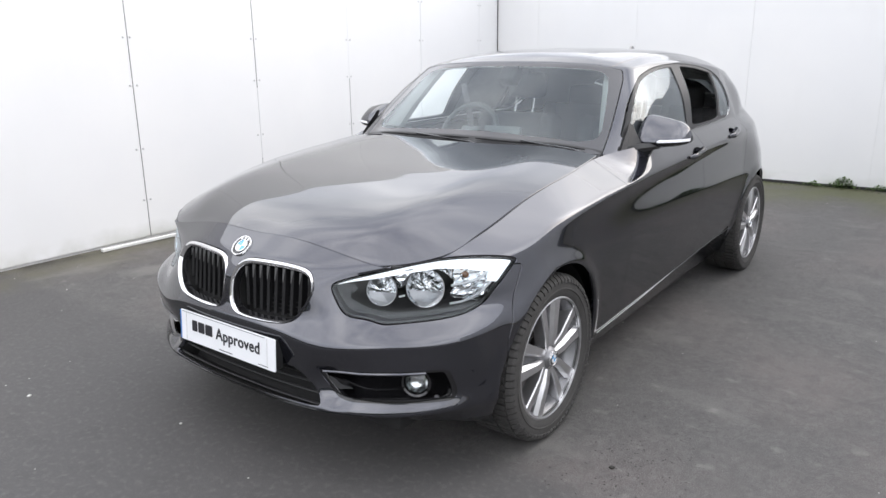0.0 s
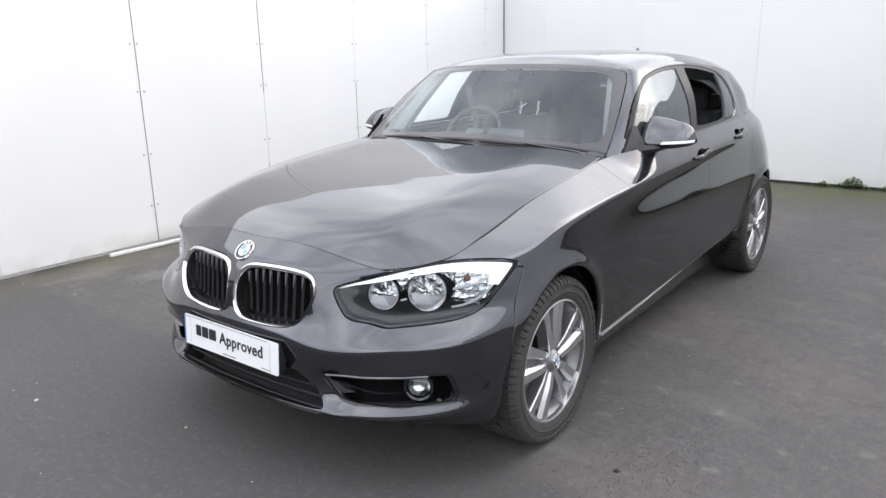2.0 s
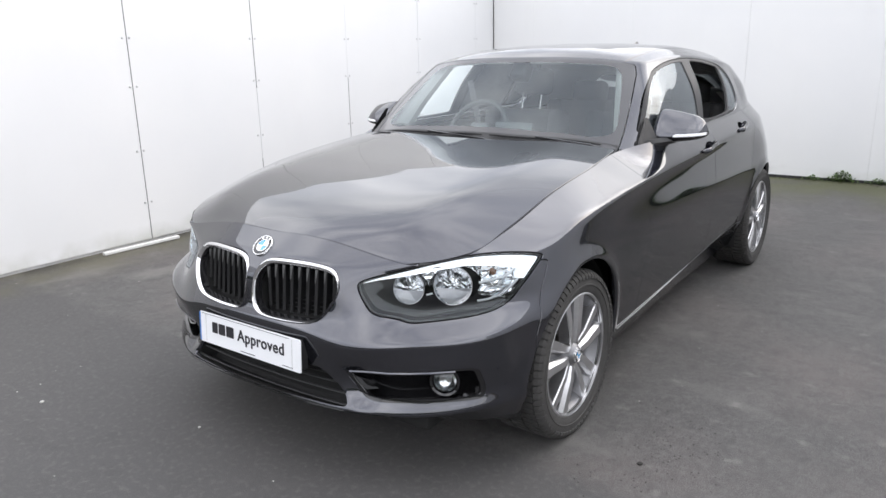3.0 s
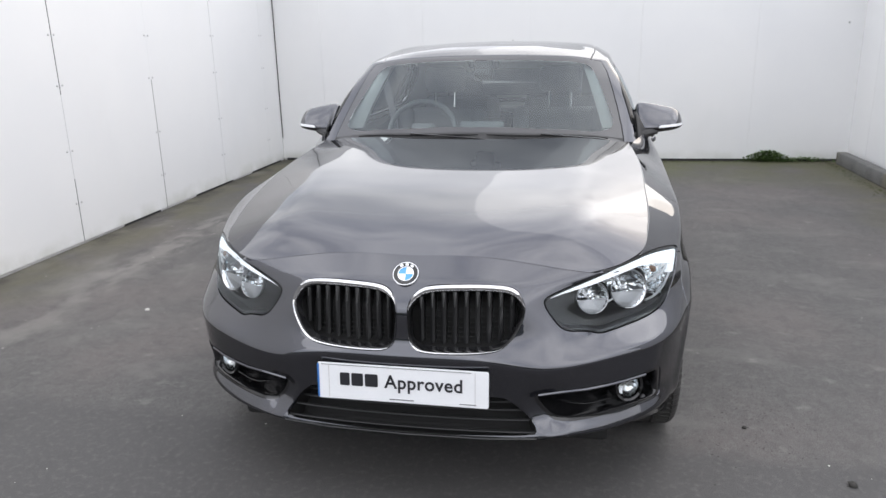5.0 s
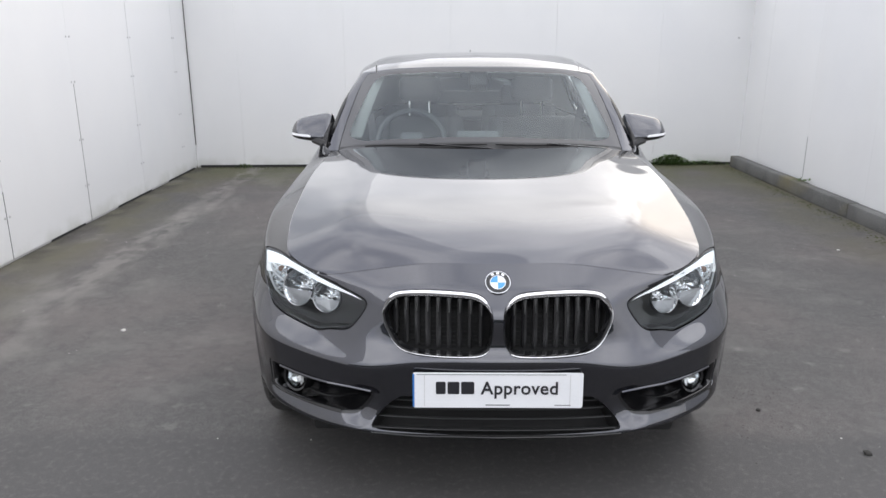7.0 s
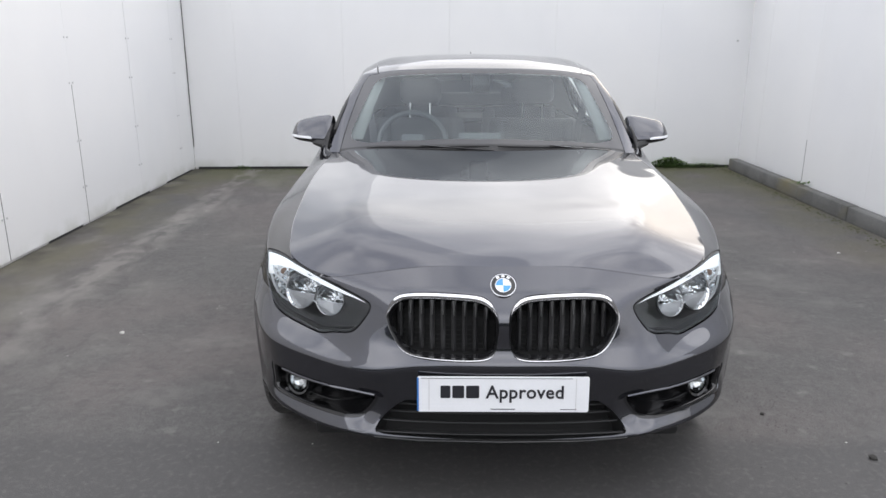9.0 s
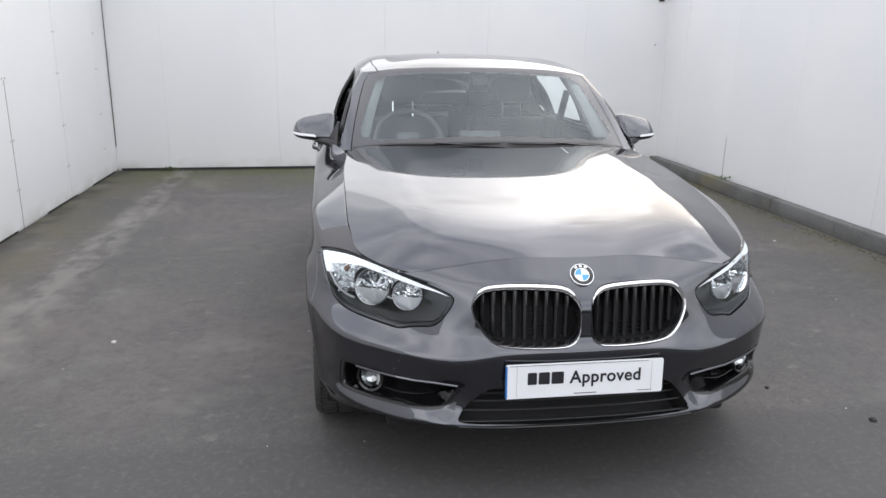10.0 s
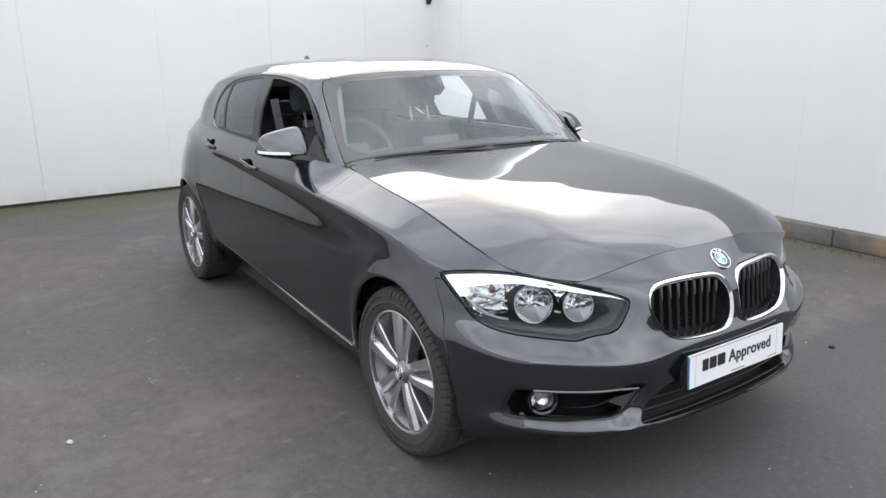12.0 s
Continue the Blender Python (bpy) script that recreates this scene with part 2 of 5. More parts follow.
class Sheet:
    """A surface: points, their normals, faces."""

    def __init__(self, points, normals, faces):
        self.p, self.n, self.f = points, normals, faces


def sheet(g):
    nv, nu, _ = g.shape
    du, dv = np.gradient(g, axis=1), np.gradient(g, axis=0)
    n = np.cross(du, dv)
    n[np.abs(g[..., 0]) < 1e-6, 0] = 0
    n /= np.linalg.norm(n, axis=2, keepdims=True) + 1e-12
    faces = [(i * nu + j, i * nu + j + 1, (i + 1) * nu + j + 1, (i + 1) * nu + j) for i in range(nv - 1) for j in range(nu - 1)]
    return Sheet(g.reshape(-1, 3), n.reshape(-1, 3), faces)


def split(s, value):
    """Cut a sheet where value changes sign: the part below nought, the part above."""
    value = np.where(np.abs(value) < 1e-7, 1e-7, value).tolist()
    points, normals, made = [], [], {}
    base, below, above = len(s.p), [], []

    def crossing(a, b):
        key = (a, b) if a < b else (b, a)
        if key not in made:
            t = value[key[0]] / (value[key[0]] - value[key[1]])
            made[key] = base + len(points)
            points.append(s.p[key[0]] * (1 - t) + s.p[key[1]] * t)
            normals.append(s.n[key[0]] * (1 - t) + s.n[key[1]] * t)
        return made[key]

    for f in s.f:
        signs = [value[i] > 0 for i in f]
        if all(signs):
            above.append(f)
        elif not any(signs):
            below.append(f)
        else:
            lo, hi = [], []
            for k, i in enumerate(f):
                j = f[(k + 1) % len(f)]
                (hi if signs[k] else lo).append(i)
                if signs[k] != signs[(k + 1) % len(f)]:
                    c = crossing(i, j)
                    lo.append(c)
                    hi.append(c)
            below.append(tuple(lo))
            above.append(tuple(hi))
    p = np.concatenate([s.p, np.array(points).reshape(-1, 3)])
    n = np.concatenate([s.n, np.array(normals).reshape(-1, 3)])
    return tidy(p, n, below), tidy(p, n, above)


def tidy(p, n, faces):
    used = np.zeros(len(p), bool)
    for f in faces:
        used[list(f)] = True
    index = (np.cumsum(used) - 1).tolist()
    return Sheet(p[used], n[used], [tuple(index[i] for i in f) for f in faces])


def inside(p2, outline):
    """Signed distance of 2D points to an outline: negative within."""
    q = np.asarray(outline, float)
    best, odd = np.full(len(p2), 1e9), np.zeros(len(p2), bool)
    for a, b in zip(q, np.roll(q, -1, 0)):
        e, w = b - a, p2 - a
        t = np.clip((w @ e) / (e @ e + 1e-12), 0, 1)
        best = np.minimum(best, np.linalg.norm(w - t[:, None] * e, axis=1))
        odd ^= ((a[1] > p2[:, 1]) != (b[1] > p2[:, 1])) & (p2[:, 0] < e[0] * (p2[:, 1] - a[1]) / (e[1] + 1e-12) + a[0])
    return np.where(odd, -best, best)


def softened(outline, rounds=2, closed=True):
    """Round an outline's corners."""
    q = np.asarray(outline, float)
    for _ in range(rounds):
        r = np.roll(q, -1, 0)
        q = np.stack([0.75 * q + 0.25 * r, 0.25 * q + 0.75 * r], 1).reshape(-1, q.shape[1])
    return q


def front(s):
    return s.p[:, [0, 2]]


def side(s):
    return s.p[:, [1, 2]]


def cut_gap(s, test, width=0.0035):
    """The parts of a sheet within and outside test (signed distance), with a shut line between."""
    return split(s, test(s) + width / 2)[0], split(s, test(s) - width / 2)[1]


def mirrored(s):
    m = np.array([-1, 1, 1])
    return Sheet(s.p * m, s.n * m, [tuple(reversed(f)) for f in s.f])


def joined(a, b):
    k = len(a.p)
    return Sheet(np.concatenate([a.p, b.p]), np.concatenate([a.n, b.n]), a.f + [tuple(i + k for i in f) for f in b.f])


def shifted(s, d):
    return Sheet(s.p + s.n * d, s.n, s.f)


def rim(s):
    """The border edges of a sheet, but for those on the middle plane."""
    count = {}
    for f in s.f:
        for a, b in zip(f, f[1:] + f[:1]):
            count[(a, b)] = True
    return [(a, b) for a, b in count if (b, a) not in count and not (abs(s.p[a][0]) < 1e-5 and abs(s.p[b][0]) < 1e-5)]


def skin(name, s, mat, parent, depth=0.018, label="", inner=False):
    """A panel with the sheet's own smooth normals and edges turned in by depth. inner: a closed pocket instead of an open edge."""
    edges = rim(s) if depth else []
    border = sorted({i for e in edges for i in e})
    index = {i: len(s.p) + k for k, i in enumerate(border)}
    points = np.concatenate([s.p, s.p[border] - s.n[border] * depth]) if border else s.p
    faces = list(s.f) + [(b, a, index[a], index[b]) for a, b in edges]
    mesh = bpy.data.meshes.new(name)
    mesh.from_pydata(points.tolist(), [], faces)
    mesh.polygons.foreach_set("use_smooth", [True] * len(faces))
    kept = len(s.f)
    loops = []
    for k, f in enumerate(faces):
        loops += [tuple(s.n[i]) if k < kept else (0.0, 0.0, 0.0) for i in f]
    mesh.normals_split_custom_set(loops)
    mesh.materials.append(mat)
    ob = new(name, mesh)
    ob.parent = parent
    return tagged(ob, label) if label else ob


def pocket(s, depth, back=(0, 0, 0)):
    """The walls and back of a recess behind a sheet's outline."""
    k = len(s.p)
    deep = s.p - s.n * depth + np.array(back)
    points = np.concatenate([s.p, deep])
    faces = [tuple(i + k for i in f) for f in s.f] + [(b, a, a + k, b + k) for a, b in rim(s)]
    return points, faces


# ---- the yard ----
def mixed(m, steps, rough=0.85, bump=(0.5, 240.0)):
    """Base colour of m from layers: (mask maker, colour); each mask is a function of the nodes and links."""
    nodes, links = m.node_tree.nodes, m.node_tree.links
    last = None
    for mask, color in steps:
        if last is None:
            rgb = nodes.new("ShaderNodeRGB")
            rgb.outputs[0].default_value = (*color, 1)
            last = rgb.outputs[0]
            continue
        mix = nodes.new("ShaderNodeMixRGB")
        links.new(mask(nodes, links), mix.inputs["Fac"])
        links.new(last, mix.inputs["Color1"])
        mix.inputs["Color2"].default_value = (*color, 1)
        last = mix.outputs[0]
    p = nodes["Principled BSDF"]
    links.new(last, p.inputs["Base Color"])
    p.inputs["Roughness"].default_value = rough
    tex, b, place = nodes.new("ShaderNodeTexNoise"), nodes.new("ShaderNodeBump"), nodes.new("ShaderNodeTexCoord")
    tex.inputs["Scale"].default_value, tex.inputs["Detail"].default_value = bump[1], 3.0
    b.inputs["Strength"].default_value, b.inputs["Distance"].default_value = bump[0], 0.003
    links.new(place.outputs["Object"], tex.inputs["Vector"])
    links.new(tex.outputs["Fac"], b.inputs["Height"])
    links.new(b.outputs["Normal"], p.inputs["Normal"])


def speck(scale, low, high, detail=4.0, stretch=(1, 1, 1), amount=1.0):
    """A mask of noise between low and high."""
    def make(nodes, links):
        place, tex, span, mp = (nodes.new("ShaderNode" + k) for k in ("TexCoord", "TexNoise", "MapRange", "Mapping"))
        mp.inputs["Scale"].default_value = stretch
        tex.inputs["Scale"].default_value, tex.inputs["Detail"].default_value = scale, detail
        span.inputs["From Min"].default_value, span.inputs["From Max"].default_value, span.inputs["To Max"].default_value = low, high, amount
        links.new(place.outputs["Object"], mp.inputs["Vector"])
        links.new(mp.outputs["Vector"], tex.inputs["Vector"])
        links.new(tex.outputs["Fac"], span.inputs["Value"])
        return span.outputs[0]
    return make


def times(*masks):
    """The product of masks."""
    def make(nodes, links):
        last = masks[0](nodes, links)
        for m in masks[1:]:
            both = nodes.new("ShaderNodeMath")
            both.operation = "MULTIPLY"
            links.new(last, both.inputs[0])
            links.new(m(nodes, links), both.inputs[1])
            last = both.outputs[0]
        return last
    return make


def beyond(axis, a, b, wobble=0.0, scale=3.0, amount=1.0, patchy=None):
    """A mask that goes from nought at a to full at b along an axis, with a ragged edge."""
    def make(nodes, links):
        place, sep, tex, add, span = (nodes.new("ShaderNode" + k) for k in ("TexCoord", "SeparateXYZ", "TexNoise", "Math", "MapRange"))
        tex.inputs["Scale"].default_value, tex.inputs["Detail"].default_value = scale, 6.0
        add.operation = "MULTIPLY_ADD"
        add.inputs[1].default_value = wobble
        links.new(place.outputs["Object"], sep.inputs[0])
        links.new(place.outputs["Object"], tex.inputs["Vector"])
        links.new(tex.outputs["Fac"], add.inputs[0])
        links.new(sep.outputs[axis], add.inputs[2])
        span.inputs["From Min"].default_value, span.inputs["From Max"].default_value, span.inputs["To Max"].default_value = a + wobble / 2, b + wobble / 2, amount
        links.new(add.outputs[0], span.inputs["Value"])
        if not patchy:
            return span.outputs[0]
        both = nodes.new("ShaderNodeMath")
        both.operation = "MULTIPLY"
        links.new(span.outputs[0], both.inputs[0])
        links.new(patchy(nodes, links), both.inputs[1])
        return both.outputs[0]
    return make


WALL_WHITE = material("white_painted_sheet", (0.80, 0.80, 0.80), 0.42)
mixed(WALL_WHITE, [(None, (0.80, 0.80, 0.80)), (speck(0.9, 0.35, 0.7, 5), (0.76, 0.765, 0.775)), (speck(3.0, 0.55, 0.85, 8, (1, 1, .25), .3), (0.72, 0.72, 0.71)),
                   (beyond("Z", 0.14, 0.0, 0.10, 7, .55, speck(4, .35, .6)), (0.42, 0.43, 0.36))], 0.42, (0.06, 25.0))
JOINT = material("shadowed_joint", (0.6, 0.6, 0.6), 0.8, vary=0.2, scale=8)
TARMAC = material("tarmac", (0.085, 0.083, 0.082), 0.85)
mixed(TARMAC, [(None, (0.0636, 0.0606, 0.0588)), (speck(0.7, 0.44, 0.60, 5), (0.094, 0.0804, 0.0768)), (speck(1.9, 0.50, 0.68, 7, (1, .8, 1), .75), (0.048, 0.0462, 0.0456)), (speck(330, 0.52, 0.70, 2), (0.228, 0.222, 0.216)), (speck(330, 0.45, 0.30, 2), (0.0408, 0.0408, 0.0408)),
               (speck(1.7, 0.55, 0.75, 10, (1, 1.5, 1), .35), (0.228, 0.216, 0.204)), (speck(9.0, 0.63, 0.73, 8, (1, 1.3, 1), .26), (0.288, 0.276, 0.258)),
               (speck(34, 0.50, 0.72, 6, (1, 1, 1), .6), (0.126, 0.1212, 0.1152)), (speck(13, 0.48, 0.66, 8, (1, 1, 1), .35), (0.0504, 0.0492, 0.048)),
               (beyond("X", -1.75, -2.15, 0.6, 1.3, .45, speck(2.6, .50, .62, 10, (1, .45, 1))), (0.204, 0.1944, 0.18)),
               (beyond("Y", -.24, -.33, 0.22, 2.2, .9), (0.0684, 0.066, 0.0654)), (speck(5.5, 0.55, 0.68, 9, (1, 1, 1), .3), (0.0528, 0.051, 0.0498)), (speck(40, 0.52, 0.75, 5, (1, 1, 1), .6), (0.126, 0.1212, 0.1176)), (speck(260, 0.62, 0.74, 2, (1, 1, 1), .5), (0.24, 0.234, 0.228)),
               (beyond("Y", 4.6, 5.8, 0.9, 1.6, .85, speck(1.5, .3, .55, 6)), (0.0864, 0.0912, 0.0408)),
               (beyond("X", -2.55, -2.95, 0.5, 1.7, .75, times(beyond("X", -3.9, -3.5, 0.3), beyond("Y", -3.4, -2.9, 0.5), speck(2.0, .33, .55, 7))), (0.0984, 0.0912, 0.0576)),
               (beyond("X", -2.98, -3.12, 0.25, 3.0, .8, times(beyond("X", -3.9, -3.5, 0.3), speck(3.0, .40, .58, 7))), (0.036, 0.0336, 0.0264)),
               (beyond("X", -2.34, -2.42, 0.55, 1.1, .48, times(beyond("X", -2.66, -2.58, 0.55, 1.1), beyond("Y", 0.6, 1.4, 0.4), speck(7.0, .42, .58, 10, (1, .6, 1)))), (0.24, 0.228, 0.21)),
               (beyond("X", 2.6, 3.2, 0.5, 1.7, .7, times(beyond("X", 4.1, 3.7, 0.3), beyond("Y", -1.6, -1.0, 0.5), speck(2.0, .33, .58, 7))), (0.102, 0.0936, 0.054))], 0.80, (0.8, 250.0))
KERB = material("concrete_kerb", (0.22, 0.22, 0.21), 0.85)
mixed(KERB, [(None, (0.15, 0.15, 0.146)), (speck(3.0, .4, .65, 6), (0.10, 0.10, 0.096)), (speck(1.2, .54, .68, 6), (0.15, 0.135, 0.085)), (beyond("Y", 1.9, 0.6, 0.8, 1.5, .85, speck(2.2, .42, .58, 7)), (0.30, 0.215, 0.10)), (speck(140, .6, .75, 2), (0.32, 0.31, 0.29))], .85, (0.6, 120.0))
BOLT = material("galvanised_bolt", (0.55, 0.55, 0.55), 0.4, 0.6, vary=0.15, scale=60)
LEAF = material("weed_leaf", (0.07, 0.12, 0.03), 0.55, vary=0.4, scale=25)
MOSS = material("moss", (0.06, 0.065, 0.025), 0.9, vary=0.4, scale=30, bump=0.8, bump_scale=180)
STONE = material("pale_stone", (0.5, 0.49, 0.46), 0.8, vary=0.2, scale=60)
CRUMB = material("dark_crumb", (0.035, 0.033, 0.03), 0.9, vary=0.3, scale=60)
GAP_SHADE = material("gap_shade_strip", (0.03, 0.03, 0.03), 0.9, vary=0.2, scale=20)
JOINT_SHADE = material("joint_shade", (0.16, 0.155, 0.15), 0.9, vary=0.3, scale=6)
UNSEEN_HEDGE = material("unseen_hedge_leaves", (0.05, 0.062, 0.03), 0.8, vary=0.5, scale=1.5, bump=1.0, bump_scale=6)
BATTEN = material("white_batten", (0.72, 0.72, 0.70), 0.5, vary=0.08, scale=8)


def wall_panels(name, a, b, height, sheet_width, first, joint=0.003, thick=0.12, label=""):
    """A wall from a to b (its face on the left of that way), clad in tall sheets with narrow joints between them."""
    a, b = Vector((*a, 0)), Vector((*b, 0))
    along, length = (b - a).normalized(), (b - a).length
    out = Vector((-along.y, along.x, 0))
    m = Matrix(((along.x, out.x, 0, a.x), (along.y, out.y, 0, a.y), (0, 0, 1, 0), (0, 0, 0, 1)))
    core = rounded_box((length, thick, height), 0, place=(length / 2, -thick / 2 - 0.012, height / 2))
    core.transform(m)
    wall = part(name, core, JOINT, smooth=0)
    tagged(wall, label, "wall", kind="structure")
    edges = [0.0] + [first + k * sheet_width for k in range(40) if 0.02 < first + k * sheet_width < length - 0.02] + [length]
    for k, (s0, s1) in enumerate(zip(edges, edges[1:])):
        bm = rounded_box((s1 - s0 - joint, 0.012, height - 0.02), 0.0015, 1, place=((s0 + s1) / 2, -0.006 + 0.0012 * math.sin(k * 2.4), height / 2 + 0.01))
        bm.transform(m)
        part("panel", bm, WALL_WHITE, wall, smooth=0)
    return wall, m, edges


def bolt_head():
    return lathe([(0, .009), (.003, .009), (.006, .006), (.0072, .001)], 10)


HEIGHT = 2.7
L0, LB, RB, R0 = (-3.17, -3.2), (-3.25, 6.00), (3.49, 6.28), (3.42, -1.2)
west, west_m, west_joints = wall_panels("wall_west", LB, L0, HEIGHT, 1.18, 0.43, .003, label="tall white painted sheet wall with upright joints and bolts")
north, north_m, north_joints = wall_panels("wall_north", RB, LB, HEIGHT, 1.265, 1.10, .0010, label="white painted sheet wall behind the parked car")
east, east_m, east_joints = wall_panels("wall_east", R0, RB, HEIGHT, 1.17, 1.07, .0010, label="white painted sheet wall above a low kerb")
# dark strips over stretches of the joints stand in for shade at sheet edges
for wall, m, j, low, high, wide in ((west, west_m, 2.79, .01, 1.16, .0045), (west, west_m, 3.97, 1.12, 2.3, .004), (west, west_m, 5.15, .02, 2.0, .0035), (west, west_m, 3.97, .02, .50, .0022),
                                    (east, east_m, 5.75, .14, .56, .0030)):
    bm = rounded_box((wide, .004, high - low), 0, place=(j, .0005, (low + high) / 2))
    bm.transform(m)
    part("gap_shade_strip", bm, JOINT_SHADE, wall, smooth=0)
turned_out = Matrix.Rotation(radians(90), 4, "Z")
bolt_mesh = None
for wall, m, joints, heights in ((west, west_m, west_joints, (.30, .69, 1.18, 1.55, 1.95, 2.35)), (north, north_m, north_joints, (2.2,)), (east, east_m, east_joints, ())):
    for j in joints[1:-1]:
        for k, z in enumerate(heights):
            for d in (-.028, .028):
                q = m @ Matrix.Translation((j + d + .006 * math.sin(k * 3 + j), -.0005, z + .02 * math.sin(j * 5 + k))) @ turned_out
                if bolt_mesh is None:
                    ob = part("bolt", bolt_head(), BOLT, wall)
                    bolt_mesh = ob.data
                else:
                    ob = new("bolt", bolt_mesh)
                    ob.parent = wall
                ob.matrix_basis = q

bm = bmesh.new()
bmesh.ops.create_grid(bm, x_segments=8, y_segments=8, size=400)
ground = part("ground", bm, TARMAC, smooth=0)
tagged(ground, "dark grey worn tarmac yard with mossy edges", "ground", kind="structure")

# dark bar in the far corner, in place of the open joint's shade
tagged(part("corner_gap_shade", rounded_box((.007, .007, HEIGHT - .28), 0, place=(-3.2430, 5.9935, HEIGHT / 2 + .14)), GAP_SHADE, smooth=0), "dark bar for the shade in the open joint where two walls meet", "joint", kind="structure")

# unseen far side of the yard, behind the way in: hedge added for reflections
backing = thing("unseen_backdrop", "unseen dark hedge line added across the far side of the yard", "hedge", kind="structure")
rnd = random.Random(5)
pts, faces, n = [], [], 160
for i in range(n + 1):
    x = -60 + 120 * i / n
    h = 2.7 + 1.0 * noise.noise((x * .11, 0, 0)) + .8 * noise.noise((x * .6, 3, 0))
    for k in range(7):
        t = k / 6
        pts.append((x, -15 + .9 * noise.noise((x * .5, t * 4, 7)) + t * .8, h * t))
faces = [(i * 7 + k, (i + 1) * 7 + k, (i + 1) * 7 + k + 1, i * 7 + k + 1) for i in range(n) for k in range(6)]
part("unseen_foliage", (pts, faces), UNSEEN_HEDGE, backing)

# kerb along the east wall, in lengths
kerb = thing("kerb", "low weathered concrete kerb along the white wall", "kerb", kind="structure")
for k in range(8):
    y0 = -1.2 + k * .915
    length = min(.91, 6.24 - y0)
    bm = rounded_box((.11, length, .135), .012, 2, (3.375 + .004 * math.sin(k * 2.1), y0 + length / 2, .0665 + .003 * math.sin(k * 1.3)), (0, 0, .25))
    part("kerb_stone", bm, KERB, kerb, smooth=30)

# dark strips paint the shaded gap under the north sheets, stretches under the west
tagged(part("foot_gap_shade", rounded_box((6.66, .004, .030), 0, place=(.12, 6.1355, .015), turn=(0, 0, 2.379)), GAP_SHADE, smooth=0), "dark strip for the shaded gap along the foot of the wall", "gap", kind="structure")
for y0, length, tall in ((2.55, .55, .030), (3.75, .80, .026), (5.05, .85, .034)):
    x = -3.2300 - .0087 * (y0 + length / 2) + .0275
    tagged(part("foot_gap_shade", rounded_box((.004, length, tall), 0, place=(x, y0 + length / 2, tall / 2), turn=(0, 0, .5)), GAP_SHADE, smooth=0), "dark strip for the shaded gap along the foot of the wall", "gap", kind="structure")

# a white batten at the foot of the west wall
batten = part("batten", rounded_box((.035, .62, .022), .003, 1, (-3.105, .70, .013), (0, 0, -1.2)), BATTEN, smooth=0)
tagged(batten, "thin white batten lying at the wall's foot", "batten")

# fixture high in the far corner
fit_box = thing("wall_bracket", "small dark metal bracket high on the wall", "bracket")
part("plate", rounded_box((.07, .012, .09), .003, 1, (3.36, 6.262, 2.10)), BLACK, fit_box, smooth=0)
part("hook", tube([(3.36, 6.258, 2.09), (3.36, 6.20, 2.09), (3.36, 6.19, 2.12)], .010, 8), BLACK, fit_box)
for y, z in ((6.268, 1.53),):
    knob = part("fixing", moved(lathe([(0, .008), (.008, .0075), (.012, .003)], 12), Matrix.Translation((3.33, y, z)) @ Matrix.Rotation(radians(-90), 4, "Z")), BLACK)
    tagged(knob, "small dark fixing on the white wall", "fixing")


def weed(name, place, spread, leaves, tall, seed):
    """A low clump of many small leaves on thin stems."""
    rnd = random.Random(seed)
    clump = thing(name, "small green weed growing at the foot of the wall", "weed", place, group="weeds along the walls")
    pts, faces, spts, sfaces = [], [], [], []
    for _ in range(leaves):
        x, y = rnd.gauss(0, spread), -abs(rnd.gauss(0, .035))
        h = tall * rnd.uniform(.15, 1) * math.exp(-(x / (2.2 * spread)) ** 2)
        a, tilt, n = rnd.uniform(0, 6.28), rnd.uniform(.1, 1.1), rnd.uniform(.018, .042)
        d = Vector((math.cos(a) * math.cos(tilt), math.sin(a) * math.cos(tilt), math.sin(tilt)))
        s = d.cross(Vector((0, 0, 1))).normalized() * n * .28
        b = Vector((x, y, h))
        k = len(pts)
        pts += [b, b + d * n * .5 + s, b + d * n - Vector((0, 0, n * .15)), b + d * n * .5 - s, b + d * n * .5 + Vector((0, 0, -n * .06))]
        faces += [(k, k + 1, k + 4), (k + 1, k + 2, k + 4), (k + 2, k + 3, k + 4), (k + 3, k, k + 4)]
        if rnd.random() < .12:
            t = tube([(x * .8, y * .5, 0), (x * .92, y * .8, h * .6), b], [.0016, .0013, .0008], 4)
            sfaces += [tuple(i + len(spts) for i in f) for f in t[1]]
            spts += t[0]
    tagged(part("leaves", (pts, faces), LEAF, clump, smooth=0), kind="stuff")
    tagged(part("stems", (spts, sfaces), LEAF, clump), kind="stuff")


weed("weed", (2.62, 6.235, 0), .115, 900, .125, 1)
weed("weed", (3.05, 6.25, 0), .12, 160, .05, 2)
weed("weed", (.90, 6.16, 0), .055, 220, .11, 3)
weed("weed", (.62, 6.15, 0), .05, 60, .04, 4)
weed("weed", (1.24, 6.17, 0), .06, 90, .05, 5)
weed("weed", (-2.68, 6.01, 0), .05, 50, .035, 6)
weed("weed", (3.38, 4.4, .13), .05, 40, .03, 7)


